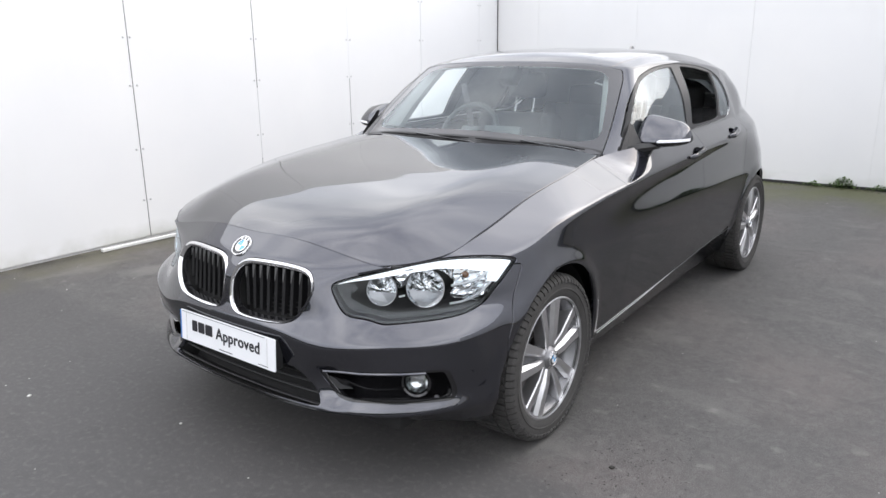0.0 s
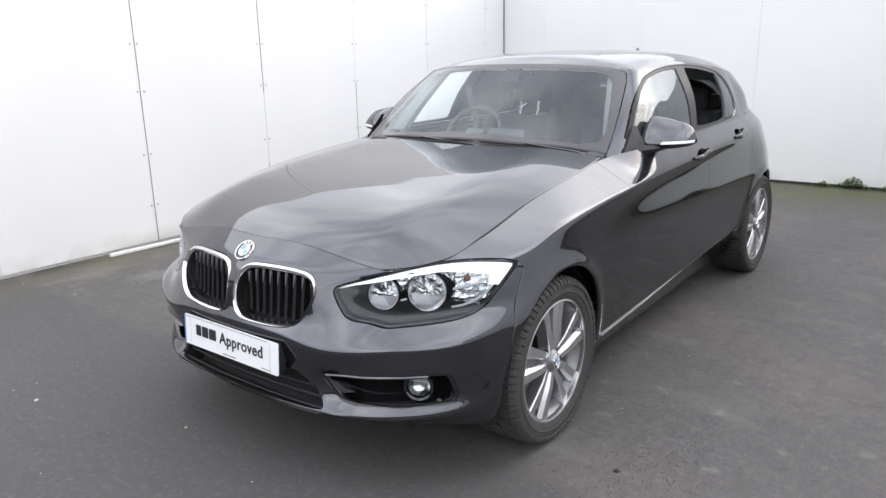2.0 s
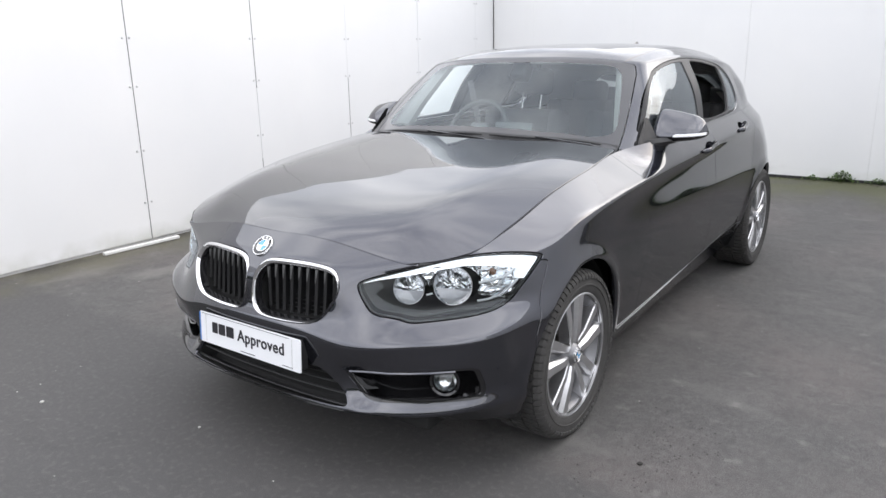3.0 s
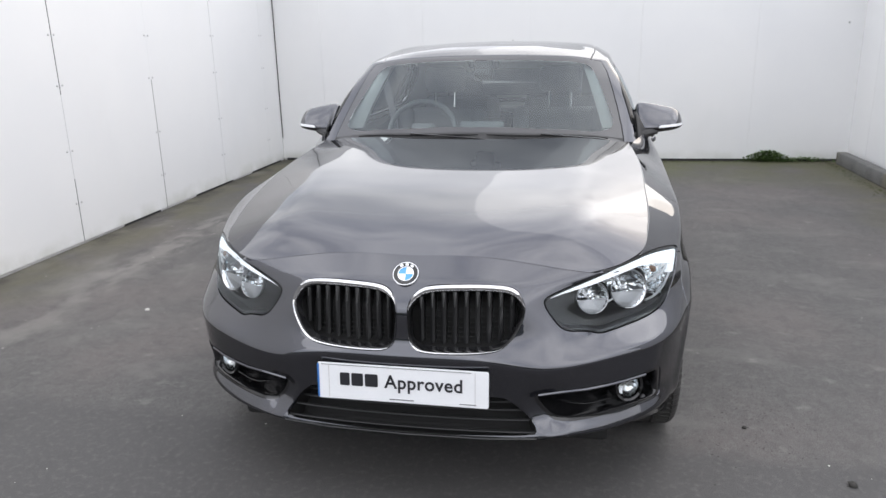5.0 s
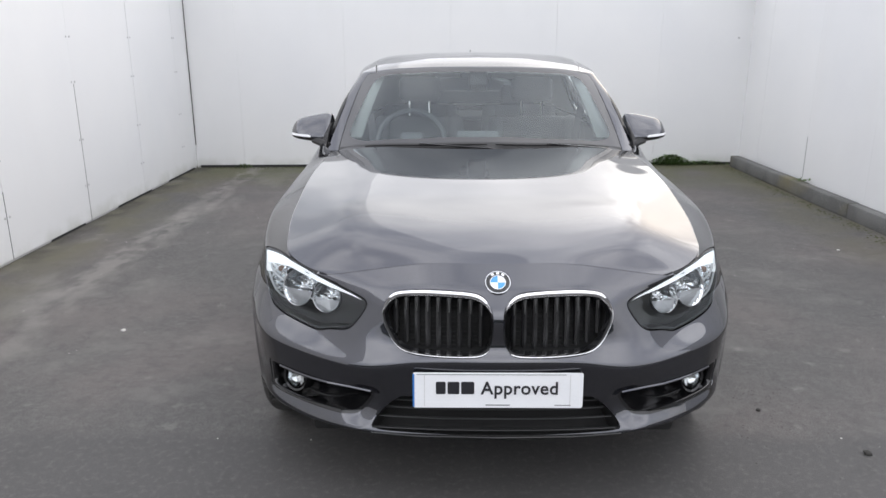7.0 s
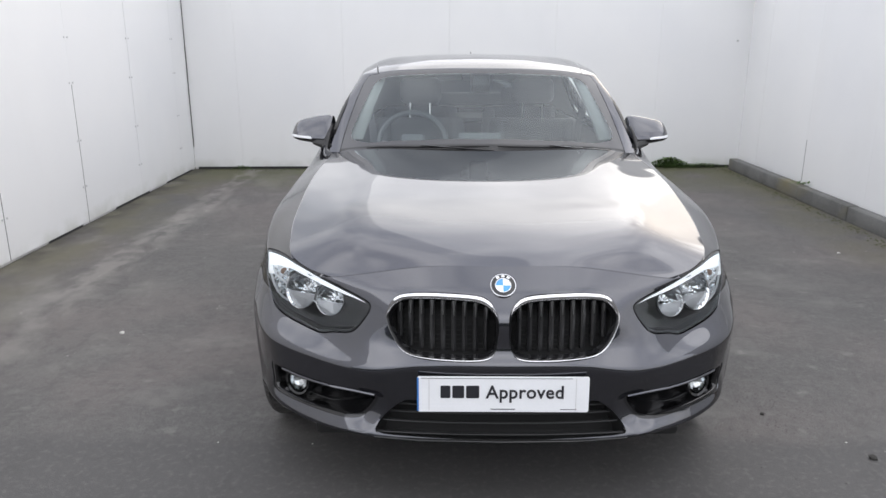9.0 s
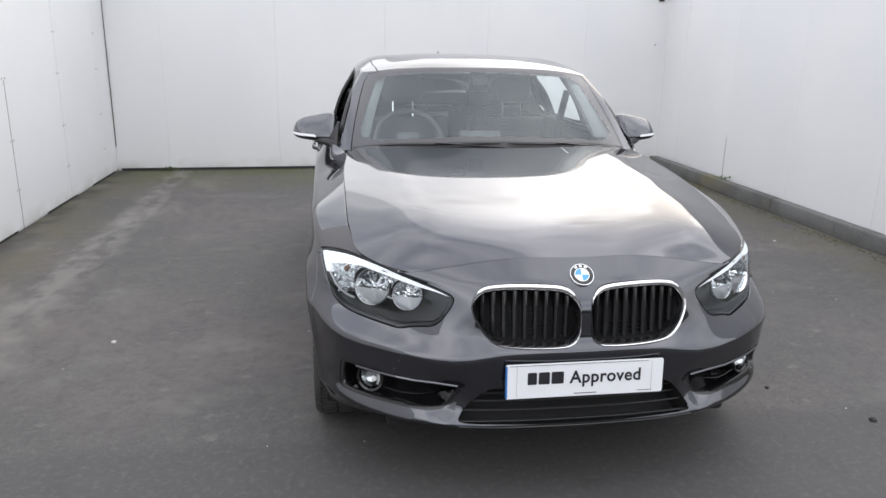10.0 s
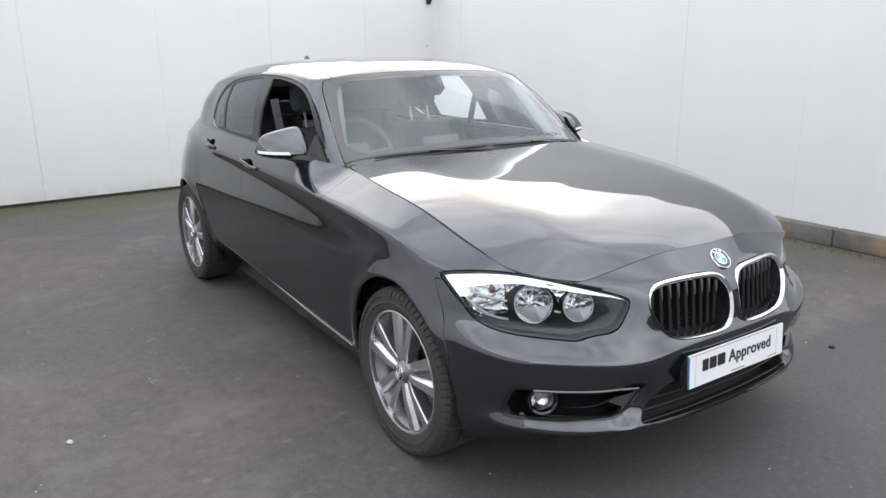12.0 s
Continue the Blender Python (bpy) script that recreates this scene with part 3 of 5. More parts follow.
# moss and grit along the wall's foot
def litter(name, label, count, where, size, mat, seed):
    rnd = random.Random(seed)
    pts, faces = [], []
    for _ in range(count):
        x, y = where(rnd)
        r = size * rnd.uniform(.5, 1.5)
        k = len(pts)
        ring = [(x + r * math.cos(a) * rnd.uniform(.7, 1.2), y + r * math.sin(a) * rnd.uniform(.7, 1.2), .001) for a in (0, 1.26, 2.5, 3.77, 5.0)]
        pts += ring + [(x, y, r * rnd.uniform(.4, .8))]
        faces += [(k + i, k + (i + 1) % 5, k + 5) for i in range(5)]
    ob = part(name, (pts, faces), mat, smooth=60)
    return tagged(ob, label, "grit", kind="stuff")


litter("moss_clumps", "small clumps of moss along the wall's foot", 900, lambda r: ((lambda t: (-3.15 + 6.5 * t, 6.0 + .28 * t))(r.random())[0], 0) and ((lambda t: (-3.15 + 6.5 * t, 5.985 + .28 * t - abs(r.gauss(0, .05))))(r.random())), .010, MOSS, 11)
litter("kerb_moss", "moss and soil along the kerb", 700, lambda r: (3.28 - abs(r.gauss(0, .06)), r.uniform(-1, 6.1)), .009, MOSS, 12)
litter("loose_grit", "loose pale grit on the tarmac", 260, lambda r: (r.uniform(-3, 3.2), r.uniform(-2.2, 5.5)), .0035, STONE, 13)
litter("dark_crumbs", "dark crumbs of tarmac and soil", 240, lambda r: (1.19 + r.gauss(0, .12), .0 + r.gauss(0, .22)), .0028, CRUMB, 14)
for k, (x, y, r, mat) in enumerate(((-1.895, .77, .013, STONE), (-1.115, -1.03, .010, STONE), (2.73, 2.35, .012, STONE), (1.42, -.412, .016, CRUMB), (-.37, -.785, .006, STONE), (1.146, -.08, .010, CRUMB))):
    bm = bmesh.new()
    bmesh.ops.create_icosphere(bm, subdivisions=2, radius=r)
    for v in bm.verts:
        v.co *= 1 + .35 * noise.noise(v.co * 90 + Vector((k, 0, 0)))
        v.co.z *= .55
    bm.transform(Matrix.Translation((x, y, r * .35)))
    tagged(part("stone", bm, mat), "small pale stone on the tarmac" if mat is STONE else "dark lump of soil on the tarmac", "stone")


# ---- the car ----
# x across, y to the rear from the front axle, z up
car = thing("car", "dark grey metallic five-door hatchback parked on tarmac", "car")

# lines that run from the middle of the nose round the flank to the middle of the tail
SILL = [(0, -.690, .2560), (.25, -.680, .2560), (.43, -.655, .2520), (.62, -.570, .2420), (.755, -.462, .2300), (.8, -.3517, .2065), (.79, 0, .1878), (.77, .36, .169),
        (.77, .62, .1698), (.77, .85, .175), (.77, 1.2, .18), (.77, 1.7, .19), (.78, 2.3, .2), (.79, 2.66, .21), (.765, 2.97, .23), (.64, 3.2, .24), (.43, 3.36, .25), (0, 3.43, .25)]
LIP = [(0, -.7850, .2760), (.25, -.7770, .2760), (.44, -.7470, .2840), (.63, -.6500, .2840), (.778, -.5180, .3020), (.845, -.3517, .300), (.855, 0, .2768), (.838, .36, .2685),
       (.834, .62, .2746), (.832, .85, .285), (.832, 1.2, .305), (.832, 1.7, .33), (.845, 2.3, .36), (.862, 2.66, .36), (.825, 2.97, .36), (.69, 3.22, .36), (.47, 3.41, .36), (0, 3.49, .36)]
LOW = [(0, -.7669, .4131), (.25, -.7601, .4131), (.41, -.7347, .4131), (.62, -.6526, .418), (.765, -.5325, .4249), (.852, -.3615, .4327), (.868, 0, .4349), (.857, .36, .4375),
       (.855, .62, .4394), (.853, .85, .44), (.853, 1.2, .44), (.853, 1.7, .445), (.862, 2.3, .45), (.88, 2.66, .46), (.835, 2.97, .46), (.7, 3.24, .46), (.49, 3.43, .46), (0, 3.52, .46)]
RIDGE = [(0, -.797, .543), (.25, -.789, .540), (.430, -.757, .514), (.635, -.6570, .5330), (.793, -.511, .5440), (.868, -.3273, .5655), (.882, 0, .5832), (.874, .36, .5867),
         (.874, .62, .5892), (.872, .85, .59), (.871, 1.2, .59), (.871, 1.7, .6), (.876, 2.3, .61), (.883, 2.66, .62), (.828, 2.95, .62), (.69, 3.2, .62), (.49, 3.4, .62), (0, 3.51, .62)]
SHELF = [(0, -.772, .585), (.25, -.760, .585), (.45, -.7015, .5900), (.615, -.5775, .5950), (.785, -.4103, .6080), (.866, -.2589, .6249), (.882, 0, .6474), (.875, .36, .6563),
         (.876, .62, .6641), (.8755, .85, .67), (.875, 1.2, .675), (.875, 1.7, .68), (.878, 2.3, .7), (.881, 2.66, .71), (.82, 2.95, .71), (.685, 3.19, .71), (.49, 3.38, .71), (0, 3.49, .71)]
LAMP = [(0, -.762, .6885), (.25, -.7400, .6885), (.408, -.677, .6885), (.62, -.5618, .6786), (.785, -.381, .6786), (.857, -.2247, .6893), (.874, 0, .7463), (.866, .36, .7980),
        (.862, .62, .826), (.860, .85, .838), (.860, 1.2, .850), (.861, 1.7, .860), (.862, 2.3, .862), (.862, 2.66, .83), (.795, 2.93, .83), (.67, 3.15, .83), (.48, 3.33, .83), (0, 3.44, .83)]
SHOULDER = [(0, -.7113, .7573), (.25, -.6917, .7553), (.46, -.637, .7357), (.62, -.5422, .7494), (.765, -.3908, .7494), (.83, -.2345, .7659), (.866, 0, .8283), (.870, .36, .8631),
            (.8715, .62, .8788), (.8715, .85, .888), (.870, 1.2, .902), (.868, 1.7, .922), (.862, 2.3, .935), (.826, 2.66, .945), (.76, 2.92, .95), (.65, 3.11, .95), (.47, 3.27, .95), (0, 3.39, .95)]
HOOD_EDGE = [(.541, -.595, .7642), (.622, -.5393, .7701), (.700, -.4494, .7880), (.732, -.29, .8330), (.740, 0, .9040), (.738, .33, .9500), (.716, .622, .983)]
HOOD_SPINE = [(0, -.6448, .8143), (0, -.5764, .8438), (0, -.4885, .8730), (0, -.3126, .9120), (0, -.0391, .9500), (0, .3, .980), (0, .565, 1.005)]


def hood_point(k, s):
    """Across the bonnet at row k: from the spine (s 0) to its edge (s 1), with a soft crease."""
    c, e = np.array(HOOD_SPINE[k]), np.array(HOOD_EDGE[k])
    fold, soft, strength = .70, .035, .60 + .28 * min(1, k / 3)
    hinge = lambda q: soft * math.log(1 + math.exp((q - fold) / soft))
    fall = (1 - strength) * s**2.2 + strength * (hinge(s) - hinge(0)) / (hinge(1) - hinge(0))
    return c + (e - c) * np.array([s, s**1.6, fall]) + np.array([0, 0, .007 * math.exp(-((s - fold) / .32) ** 2) * min(1, k / 3)])


BELT = [tuple(hood_point(0, 0)), tuple(hood_point(0, .46)), HOOD_EDGE[0], HOOD_EDGE[1], HOOD_EDGE[2], HOOD_EDGE[3], HOOD_EDGE[4], HOOD_EDGE[5],
        (.724, .622, .980), (.795, .85, 1.003), (.8, 1.2, 1.003), (.792, 1.7, 1.006), (.768, 2.3, 1.014), (.738, 2.66, 1.02), (.685, 2.92, 1.03), (.59, 3.08, 1.03), (.43, 3.22, 1.03), (0, 3.32, 1.03)]

ARCH_FRONT, ARCH_REAR, ARCH_R = (0.0, .318), (2.655, .31), .362


def between(a, b, t, way=(0, 0, 0), stations=0):
    """A line at share t from a to b; its first stations are moved by way."""
    return [tuple(p + (q - p) * t + (w if k < stations else 0) for p, q, w in zip(u, v, way)) for k, (u, v) in enumerate(zip(a, b))]


# close companions make a line a crease
STEP = between(LIP, LOW, .34, (0, .024, 0), 5)
body = loft([SILL, between(SILL, LIP, .8), LIP, between(LIP, STEP, .25), STEP, LOW, between(LOW, RIDGE, .86), RIDGE, between(RIDGE, SHELF, .22), SHELF, LAMP,
             between(LAMP, SHOULDER, .84), SHOULDER, between(SHOULDER, BELT, .16), BELT], 0.009, ease=3)
FOG = softened([(0.3800, 0.4090), (0.4150, 0.4270), (0.5964, 0.4410), (0.7300, 0.4500), (0.7720, 0.4460), (0.7760, 0.4100), (0.7780, 0.3480), (0.7760, 0.3300), (0.6958, 0.3270), (0.4672, 0.3180), (0.4274, 0.3350)], 2)
# the bumper falls back in a bevel towards the inner end of the lamp bay
toward_bay = inside(body[..., [0, 2]].reshape(-1, 2), FOG).reshape(body.shape[:2])
bevel_share = np.clip(1 - toward_bay / .036, 0, 1) * np.clip((.50 - body[..., 0]) / .06, 0, 1) * np.clip((.46 - body[..., 2]) / .05, 0, 1) * (body[..., 1] < -.5)
body[..., 1] += .015 * bevel_share
# flared lips round the wheel openings
for cy, cz in (ARCH_FRONT, ARCH_REAR):
    d = np.hypot(body[..., 1] - cy, body[..., 2] - cz) - ARCH_R
    body[..., 0] += np.where(body[..., 0] > .6, 0.010 * np.exp(-(d / 0.035) ** 2), 0)
flank = sheet(body)

WHEEL_CUT = [split(flank, np.minimum(np.hypot(flank.p[:, 1] - ARCH_FRONT[0], flank.p[:, 2] - ARCH_FRONT[1]), np.hypot(flank.p[:, 1] - ARCH_REAR[0], flank.p[:, 2] - ARCH_REAR[1])) - ARCH_R)]
flank = WHEEL_CUT[0][1]

GRILLE = softened([(0.357, 0.654), (0.343, 0.624), (0.32, 0.589), (0.29, 0.567), (0.24, 0.56), (0.152, 0.557), (0.082, 0.557), (0.048, 0.561), (0.027, 0.577), (0.017, 0.608), (0.0145, 0.664), (0.0165, 0.697), (0.029, 0.722), (0.049, 0.74), (0.084, 0.749), (0.152, 0.752), (0.238, 0.751), (0.308, 0.743), (0.335, 0.73), (0.353, 0.707), (0.361, 0.68)], 1)
LIGHT = softened([(0.4056, 0.6944), (0.4274, 0.7121), (0.5368, 0.7455), (0.6163, 0.7691), (0.6958, 0.7858), (0.7604, 0.7799), (0.8369, 0.7593), (0.8330, 0.7327), (0.8200, 0.6786), (0.7902, 0.6147), (0.7356, 0.5950), (0.6163, 0.5842), (0.5765, 0.5822), (0.5368, 0.5970), (0.4721, 0.6068), (0.4374, 0.6442)], 2)
INTAKE = softened([(-0.2982, 0.4200), (0.2883, 0.4200), (0.3180, 0.4040), (0.3560, 0.3660), (0.4020, 0.3080), (0.4000, 0.2900), (-0.2982, 0.2860)], 2)


def ahead(s, outline):
    """Signed distance in front view, for the nose alone."""
    return np.where(s.p[:, 1] < 0.3, inside(front(s), outline), 1.0)


grille_skin, flank = split(flank, ahead(flank, GRILLE))
light_skin, flank = cut_gap(flank, lambda s: ahead(s, LIGHT), 0.004)
fog_skin, flank = split(flank, ahead(flank, FOG))
intake_skin, flank = split(flank, ahead(flank, INTAKE))

# shut lines: bumper, wing, doors, sill
BUMPER_EDGE = [(-2, -1), (-.335, -1), (-.335, .5), (-.30, .60), (-.215, .735), (-.40, .745), (-.54, .735), (-.575, .765), (-.62, .84), (-.72, 1.2), (-2, 1.2)]
bumper_skin, flank = cut_gap(flank, lambda s: inside(side(s), BUMPER_EDGE))
sill_line = lambda s: np.where((s.p[:, 1] > .2) & (s.p[:, 1] < 2.5), s.p[:, 2] - np.interp(s.p[:, 1], [.3, .85, 1.7, 2.4], [.268, .284, .329, .364]), 1.0)
sill_skin, flank = cut_gap(flank, sill_line, 0.005)
DOOR_FRONT = [(.62, .2), (.655, .60), (.64, .75), (.60, .85), (.575, .92), (.50, 1.3), (1.62, 1.3), (1.585, 1.0), (1.60, .75), (1.60, .2)]
DOOR_REAR = [(1.60, .2), (1.60, .75), (1.585, 1.0), (1.62, 1.3), (2.6, 1.3), (2.42, 1.0), (2.40, .90), (2.33, .72), (2.28, .55), (2.24, .2)]
front_door_skin, flank = cut_gap(flank, lambda s: inside(side(s), DOOR_FRONT))
rear_door_skin, flank = cut_gap(flank, lambda s: inside(side(s), DOOR_REAR))
wing_skin, rest = split(flank, flank.p[:, 1] - 1.4)
TAIL = [(3.12, -1), (3.12, .58), (3.2, .62), (4, .62), (4, -1)]
rear_bumper_skin, quarter_skin = cut_gap(rest, lambda s: inside(side(s), TAIL))
hatch_skin, quarter_skin = cut_gap(quarter_skin, lambda s: np.where(s.p[:, 1] > 3, s.p[:, 0] - .62, 1.0))


def both(name, s, mat, depth=0.018, label=""):
    return skin(name, s, mat, car, depth, label), skin(name, mirrored(s), mat, car, depth, label)


splitter_skin, bumper_skin = split(bumper_skin, bumper_skin.p[:, 2] - np.interp(bumper_skin.p[:, 0], [0, .34, .42, .55, .9], [.2885, .2885, .276, .262, .215]))
skin("front_bumper", joined(bumper_skin, mirrored(bumper_skin)), PAINT, car)
skin("rear_bumper", joined(rear_bumper_skin, mirrored(rear_bumper_skin)), PAINT, car)
skin("tailgate", joined(hatch_skin, mirrored(hatch_skin)), PAINT, car)
both("front_wing", wing_skin, PAINT)
both("rear_quarter", quarter_skin, PAINT)
HANDLES = {"front": (1.455, .908, .075, .026), "rear": (2.13, .946, .07, .024)}
cups = {}
for key, (hy, hz, ry, rz) in HANDLES.items():
    door = front_door_skin if key == "front" else rear_door_skin
    cups[key], door = split(door, (np.hypot((door.p[:, 1] - hy) / ry, (door.p[:, 2] - hz - (door.p[:, 1] - hy) * .12) / rz) - 1) * rz)
    if key == "front":
        front_door_skin = door
    else:
        rear_door_skin = door
front_doors = both("front_door", front_door_skin, PAINT)
rear_doors = both("rear_door", rear_door_skin, PAINT)
both("side_sill", sill_skin, PAINT)

# bonnet
ks = np.array([[hood_point(k, s) for s in np.linspace(0, .9935, 45)] for k in range(7)])
hood_grid = hermite(np.r_[0, np.cumsum(np.linalg.norm(np.diff(ks[:, 20], axis=0), axis=1))], ks, np.linspace(.004, np.linalg.norm(np.diff(ks[:, 20], axis=0), axis=1).sum(), 120))
# the bonnet's front edge follows the nose
nose = body[-1][body[-1][:, 1] < -.50]
gap = np.stack([np.interp(hood_grid[0, :, 0], nose[:, 0], nose[:, k]) - hood_grid[0, :, k] for k in (1, 2)], 1)
fade = np.exp(-(np.linalg.norm(hood_grid - hood_grid[:1], axis=2) / .10) ** 2)
hood_grid[..., 1:] += (gap + np.array([.0045, .0])) * fade[..., None]
hood_skin = sheet(eased(hood_grid, 3, False))
skin("bonnet", joined(hood_skin, mirrored(hood_skin)), PAINT, car, 0.02)
# dark tubes added under the bonnet's shut line, so its gap looks shaded
border = [Vector(p) + Vector((-.006, .007, -.022)) for p in list(hood_grid[0, ::3]) + list(hood_grid[4::4, -1])]
for flip in (1, -1):
    part("bonnet_gap_shade", tube([(p.x * flip, p.y, p.z) for p in border], .011, 6), DARK, car)

# glasshouse and roof
BASE = [(0, .60, .965), (.30, .625, .967), (.53, .655, .972), (.686, .705, .979), (.750, .730, .974), (.786, .86, .984), (.803, 1.2, .99), (.795, 1.7, .992), (.772, 2.2, 1.0), (.755, 2.5, 1.005),
        (.69, 2.90, 1.01), (.585, 3.07, 1.0), (.35, 3.23, 1.0), (0, 3.30, 1.0)]
WAIST = [(0, .835, 1.175), (.29, .852, 1.173), (.495, .890, 1.17), (.630, .936, 1.17), (.702, .955, 1.168), (.726, 1.05, 1.172), (.736, 1.28, 1.18), (.733, 1.72, 1.185), (.715, 2.2, 1.18), (.692, 2.5, 1.165),
         (.652, 2.84, 1.156), (.55, 3.0, 1.146), (.33, 3.14, 1.15), (0, 3.2, 1.15)]
RAIL = [(0, 1.075, 1.362), (.28, 1.085, 1.358), (.47, 1.108, 1.347), (.565, 1.135, 1.335), (.608, 1.16, 1.332), (.624, 1.24, 1.340), (.632, 1.40, 1.352), (.63, 1.76, 1.352), (.622, 2.2, 1.328), (.622, 2.5, 1.298),
        (.585, 2.8, 1.258), (.50, 2.97, 1.235), (.29, 3.05, 1.265), (0, 3.07, 1.28)]
ROOF_OUT = [(0, 1.13, 1.381), (.26, 1.14, 1.378), (.43, 1.165, 1.369), (.505, 1.195, 1.362), (.535, 1.23, 1.362), (.550, 1.30, 1.369), (.562, 1.44, 1.384), (.565, 1.77, 1.390), (.555, 2.2, 1.367), (.555, 2.47, 1.340),
            (.52, 2.74, 1.304), (.43, 2.90, 1.284), (.26, 2.98, 1.294), (0, 3.0, 1.302)]
ROOF_IN = [(0, 1.21, 1.401), (.17, 1.22, 1.400), (.27, 1.255, 1.400), (.31, 1.295, 1.401), (.325, 1.34, 1.403), (.333, 1.42, 1.409), (.34, 1.55, 1.416), (.34, 1.78, 1.419), (.33, 2.13, 1.407), (.31, 2.36, 1.389),
           (.28, 2.58, 1.363), (.24, 2.73, 1.346), (.15, 2.82, 1.336), (0, 2.84, 1.336)]
SPINE = [(0, 1.32, 1.414), (0, 1.35, 1.417), (0, 1.39, 1.420), (0, 1.43, 1.422), (0, 1.47, 1.424), (0, 1.53, 1.427), (0, 1.62, 1.429), (0, 1.8, 1.429), (0, 2.06, 1.421), (0, 2.22, 1.412),
         (0, 2.38, 1.400), (0, 2.50, 1.389), (0, 2.58, 1.380), (0, 2.64, 1.374)]
house = sheet(loft([BASE, WAIST, between(WAIST, RAIL, .9), RAIL, between(RAIL, ROOF_OUT, .15), ROOF_OUT, ROOF_IN, SPINE], 0.012, ease=2, tall=120))

SCREEN = softened([(-.3, .5), (.64, .5), (.692, .66), (.692, .74), (.656, .92), (.598, 1.135), (.545, 1.118), (.3, 1.082), (-.3, 1.066)], 1)
DLO = softened([(.775, 1.012), (.88, 1.107), (.985, 1.195), (1.09, 1.258), (1.22, 1.310), (1.45, 1.340), (1.75, 1.344), (2.1, 1.322), (2.33, 1.285), (2.44, 1.21), (2.43, 1.03), (2.0, 1.018), (1.2, 1.012)], 2)
plan = lambda s: s.p[:, [0, 1]]
screen_skin, house = cut_gap(house, lambda s: np.where(s.p[:, 1] < 1.25, inside(plan(s), SCREEN), 1.0), 0.005)
REAR_WINDOW = softened([(-.3, 1.09), (.50, 1.08), (.47, 1.19), (.40, 1.225), (-.3, 1.245)], 1)
rear_window_skin, house = cut_gap(house, lambda s: np.where(s.p[:, 1] > 2.8, inside(front(s), REAR_WINDOW), 1.0), 0.005)
dlo_skin, house = cut_gap(house, lambda s: np.where((s.p[:, 0] > .5), inside(side(s), DLO), 1.0), 0.003)
ROOF = [(-.3, 0.9), (.50, 0.9), (.535, 1.11), (.555, 1.3), (.56, 1.8), (.545, 2.3), (.5, 2.7), (.45, 2.9), (.40, 2.985), (-.3, 3.0)]
roof_skin, pillar_skin = cut_gap(house, lambda s: np.where(s.p[:, 2] > 1.25, inside(plan(s), ROOF), 1.0), 0.006)
skin("roof", joined(roof_skin, mirrored(roof_skin)), PAINT, car, 0.02)
both("pillar_frame", pillar_skin, PAINT)
SCREEN_CLEAR = softened([(-.3, .675), (.52, .712), (.620, .745), (.650, .785), (.620, .88), (.575, 1.0), (.545, 1.065), (.50, 1.080), (.3, 1.052), (-.3, 1.037)], 1)
pane_skin, border = split(screen_skin, inside(screen_skin.p[:, [0, 1]], SCREEN_CLEAR))
skin("windscreen", joined(pane_skin, mirrored(pane_skin)), SCREEN_GLASS, car, 0, "tinted windscreen reflecting clouds")
skin("screen_border", joined(border, mirrored(border)), FRIT, car, 0, "black glass border of the windscreen")
skin("rear_window", joined(rear_window_skin, mirrored(rear_window_skin)), PANE_DARK, car, 0)
QUARTER = softened([(2.155, 1.033), (2.17, 1.06), (2.27, 1.25), (2.285, 1.275), (2.32, 1.268), (2.38, 1.235), (2.42, 1.17), (2.41, 1.06), (2.40, 1.04)], 2)
FRONT_PANE = softened([(.83, 1.028), (.83, 1.03), (.92, 1.125), (1.01, 1.195), (1.12, 1.255), (1.24, 1.298), (1.45, 1.325), (1.60, 1.328), (1.615, 1.325), (1.60, 1.28), (1.53, 1.05), (1.515, 1.027)], 2)
REAR_PANE = softened([(1.605, 1.03), (1.62, 1.06), (1.725, 1.29), (1.745, 1.328), (1.78, 1.328), (2.0, 1.315), (2.22, 1.287), (2.25, 1.28), (2.24, 1.25), (2.14, 1.06), (2.12, 1.03)], 2)
panes = {}
for key, outline in (("front", FRONT_PANE), ("rear", REAR_PANE), ("quarter", QUARTER)):
    panes[key], dlo_skin = split(dlo_skin, inside(side(dlo_skin), outline))
both("window_frame", shifted(dlo_skin, -0.004), FRAME_BLACK, 0.012)
skin("front_window", shifted(panes["front"], -0.008), PANE, car, 0)
skin("rear_side_window", mirrored(shifted(panes["rear"], -0.008)), PANE_DARK, car, 0, "privacy glass")
both("quarter_window", shifted(panes["quarter"], -0.006), PANE_DARK, 0)

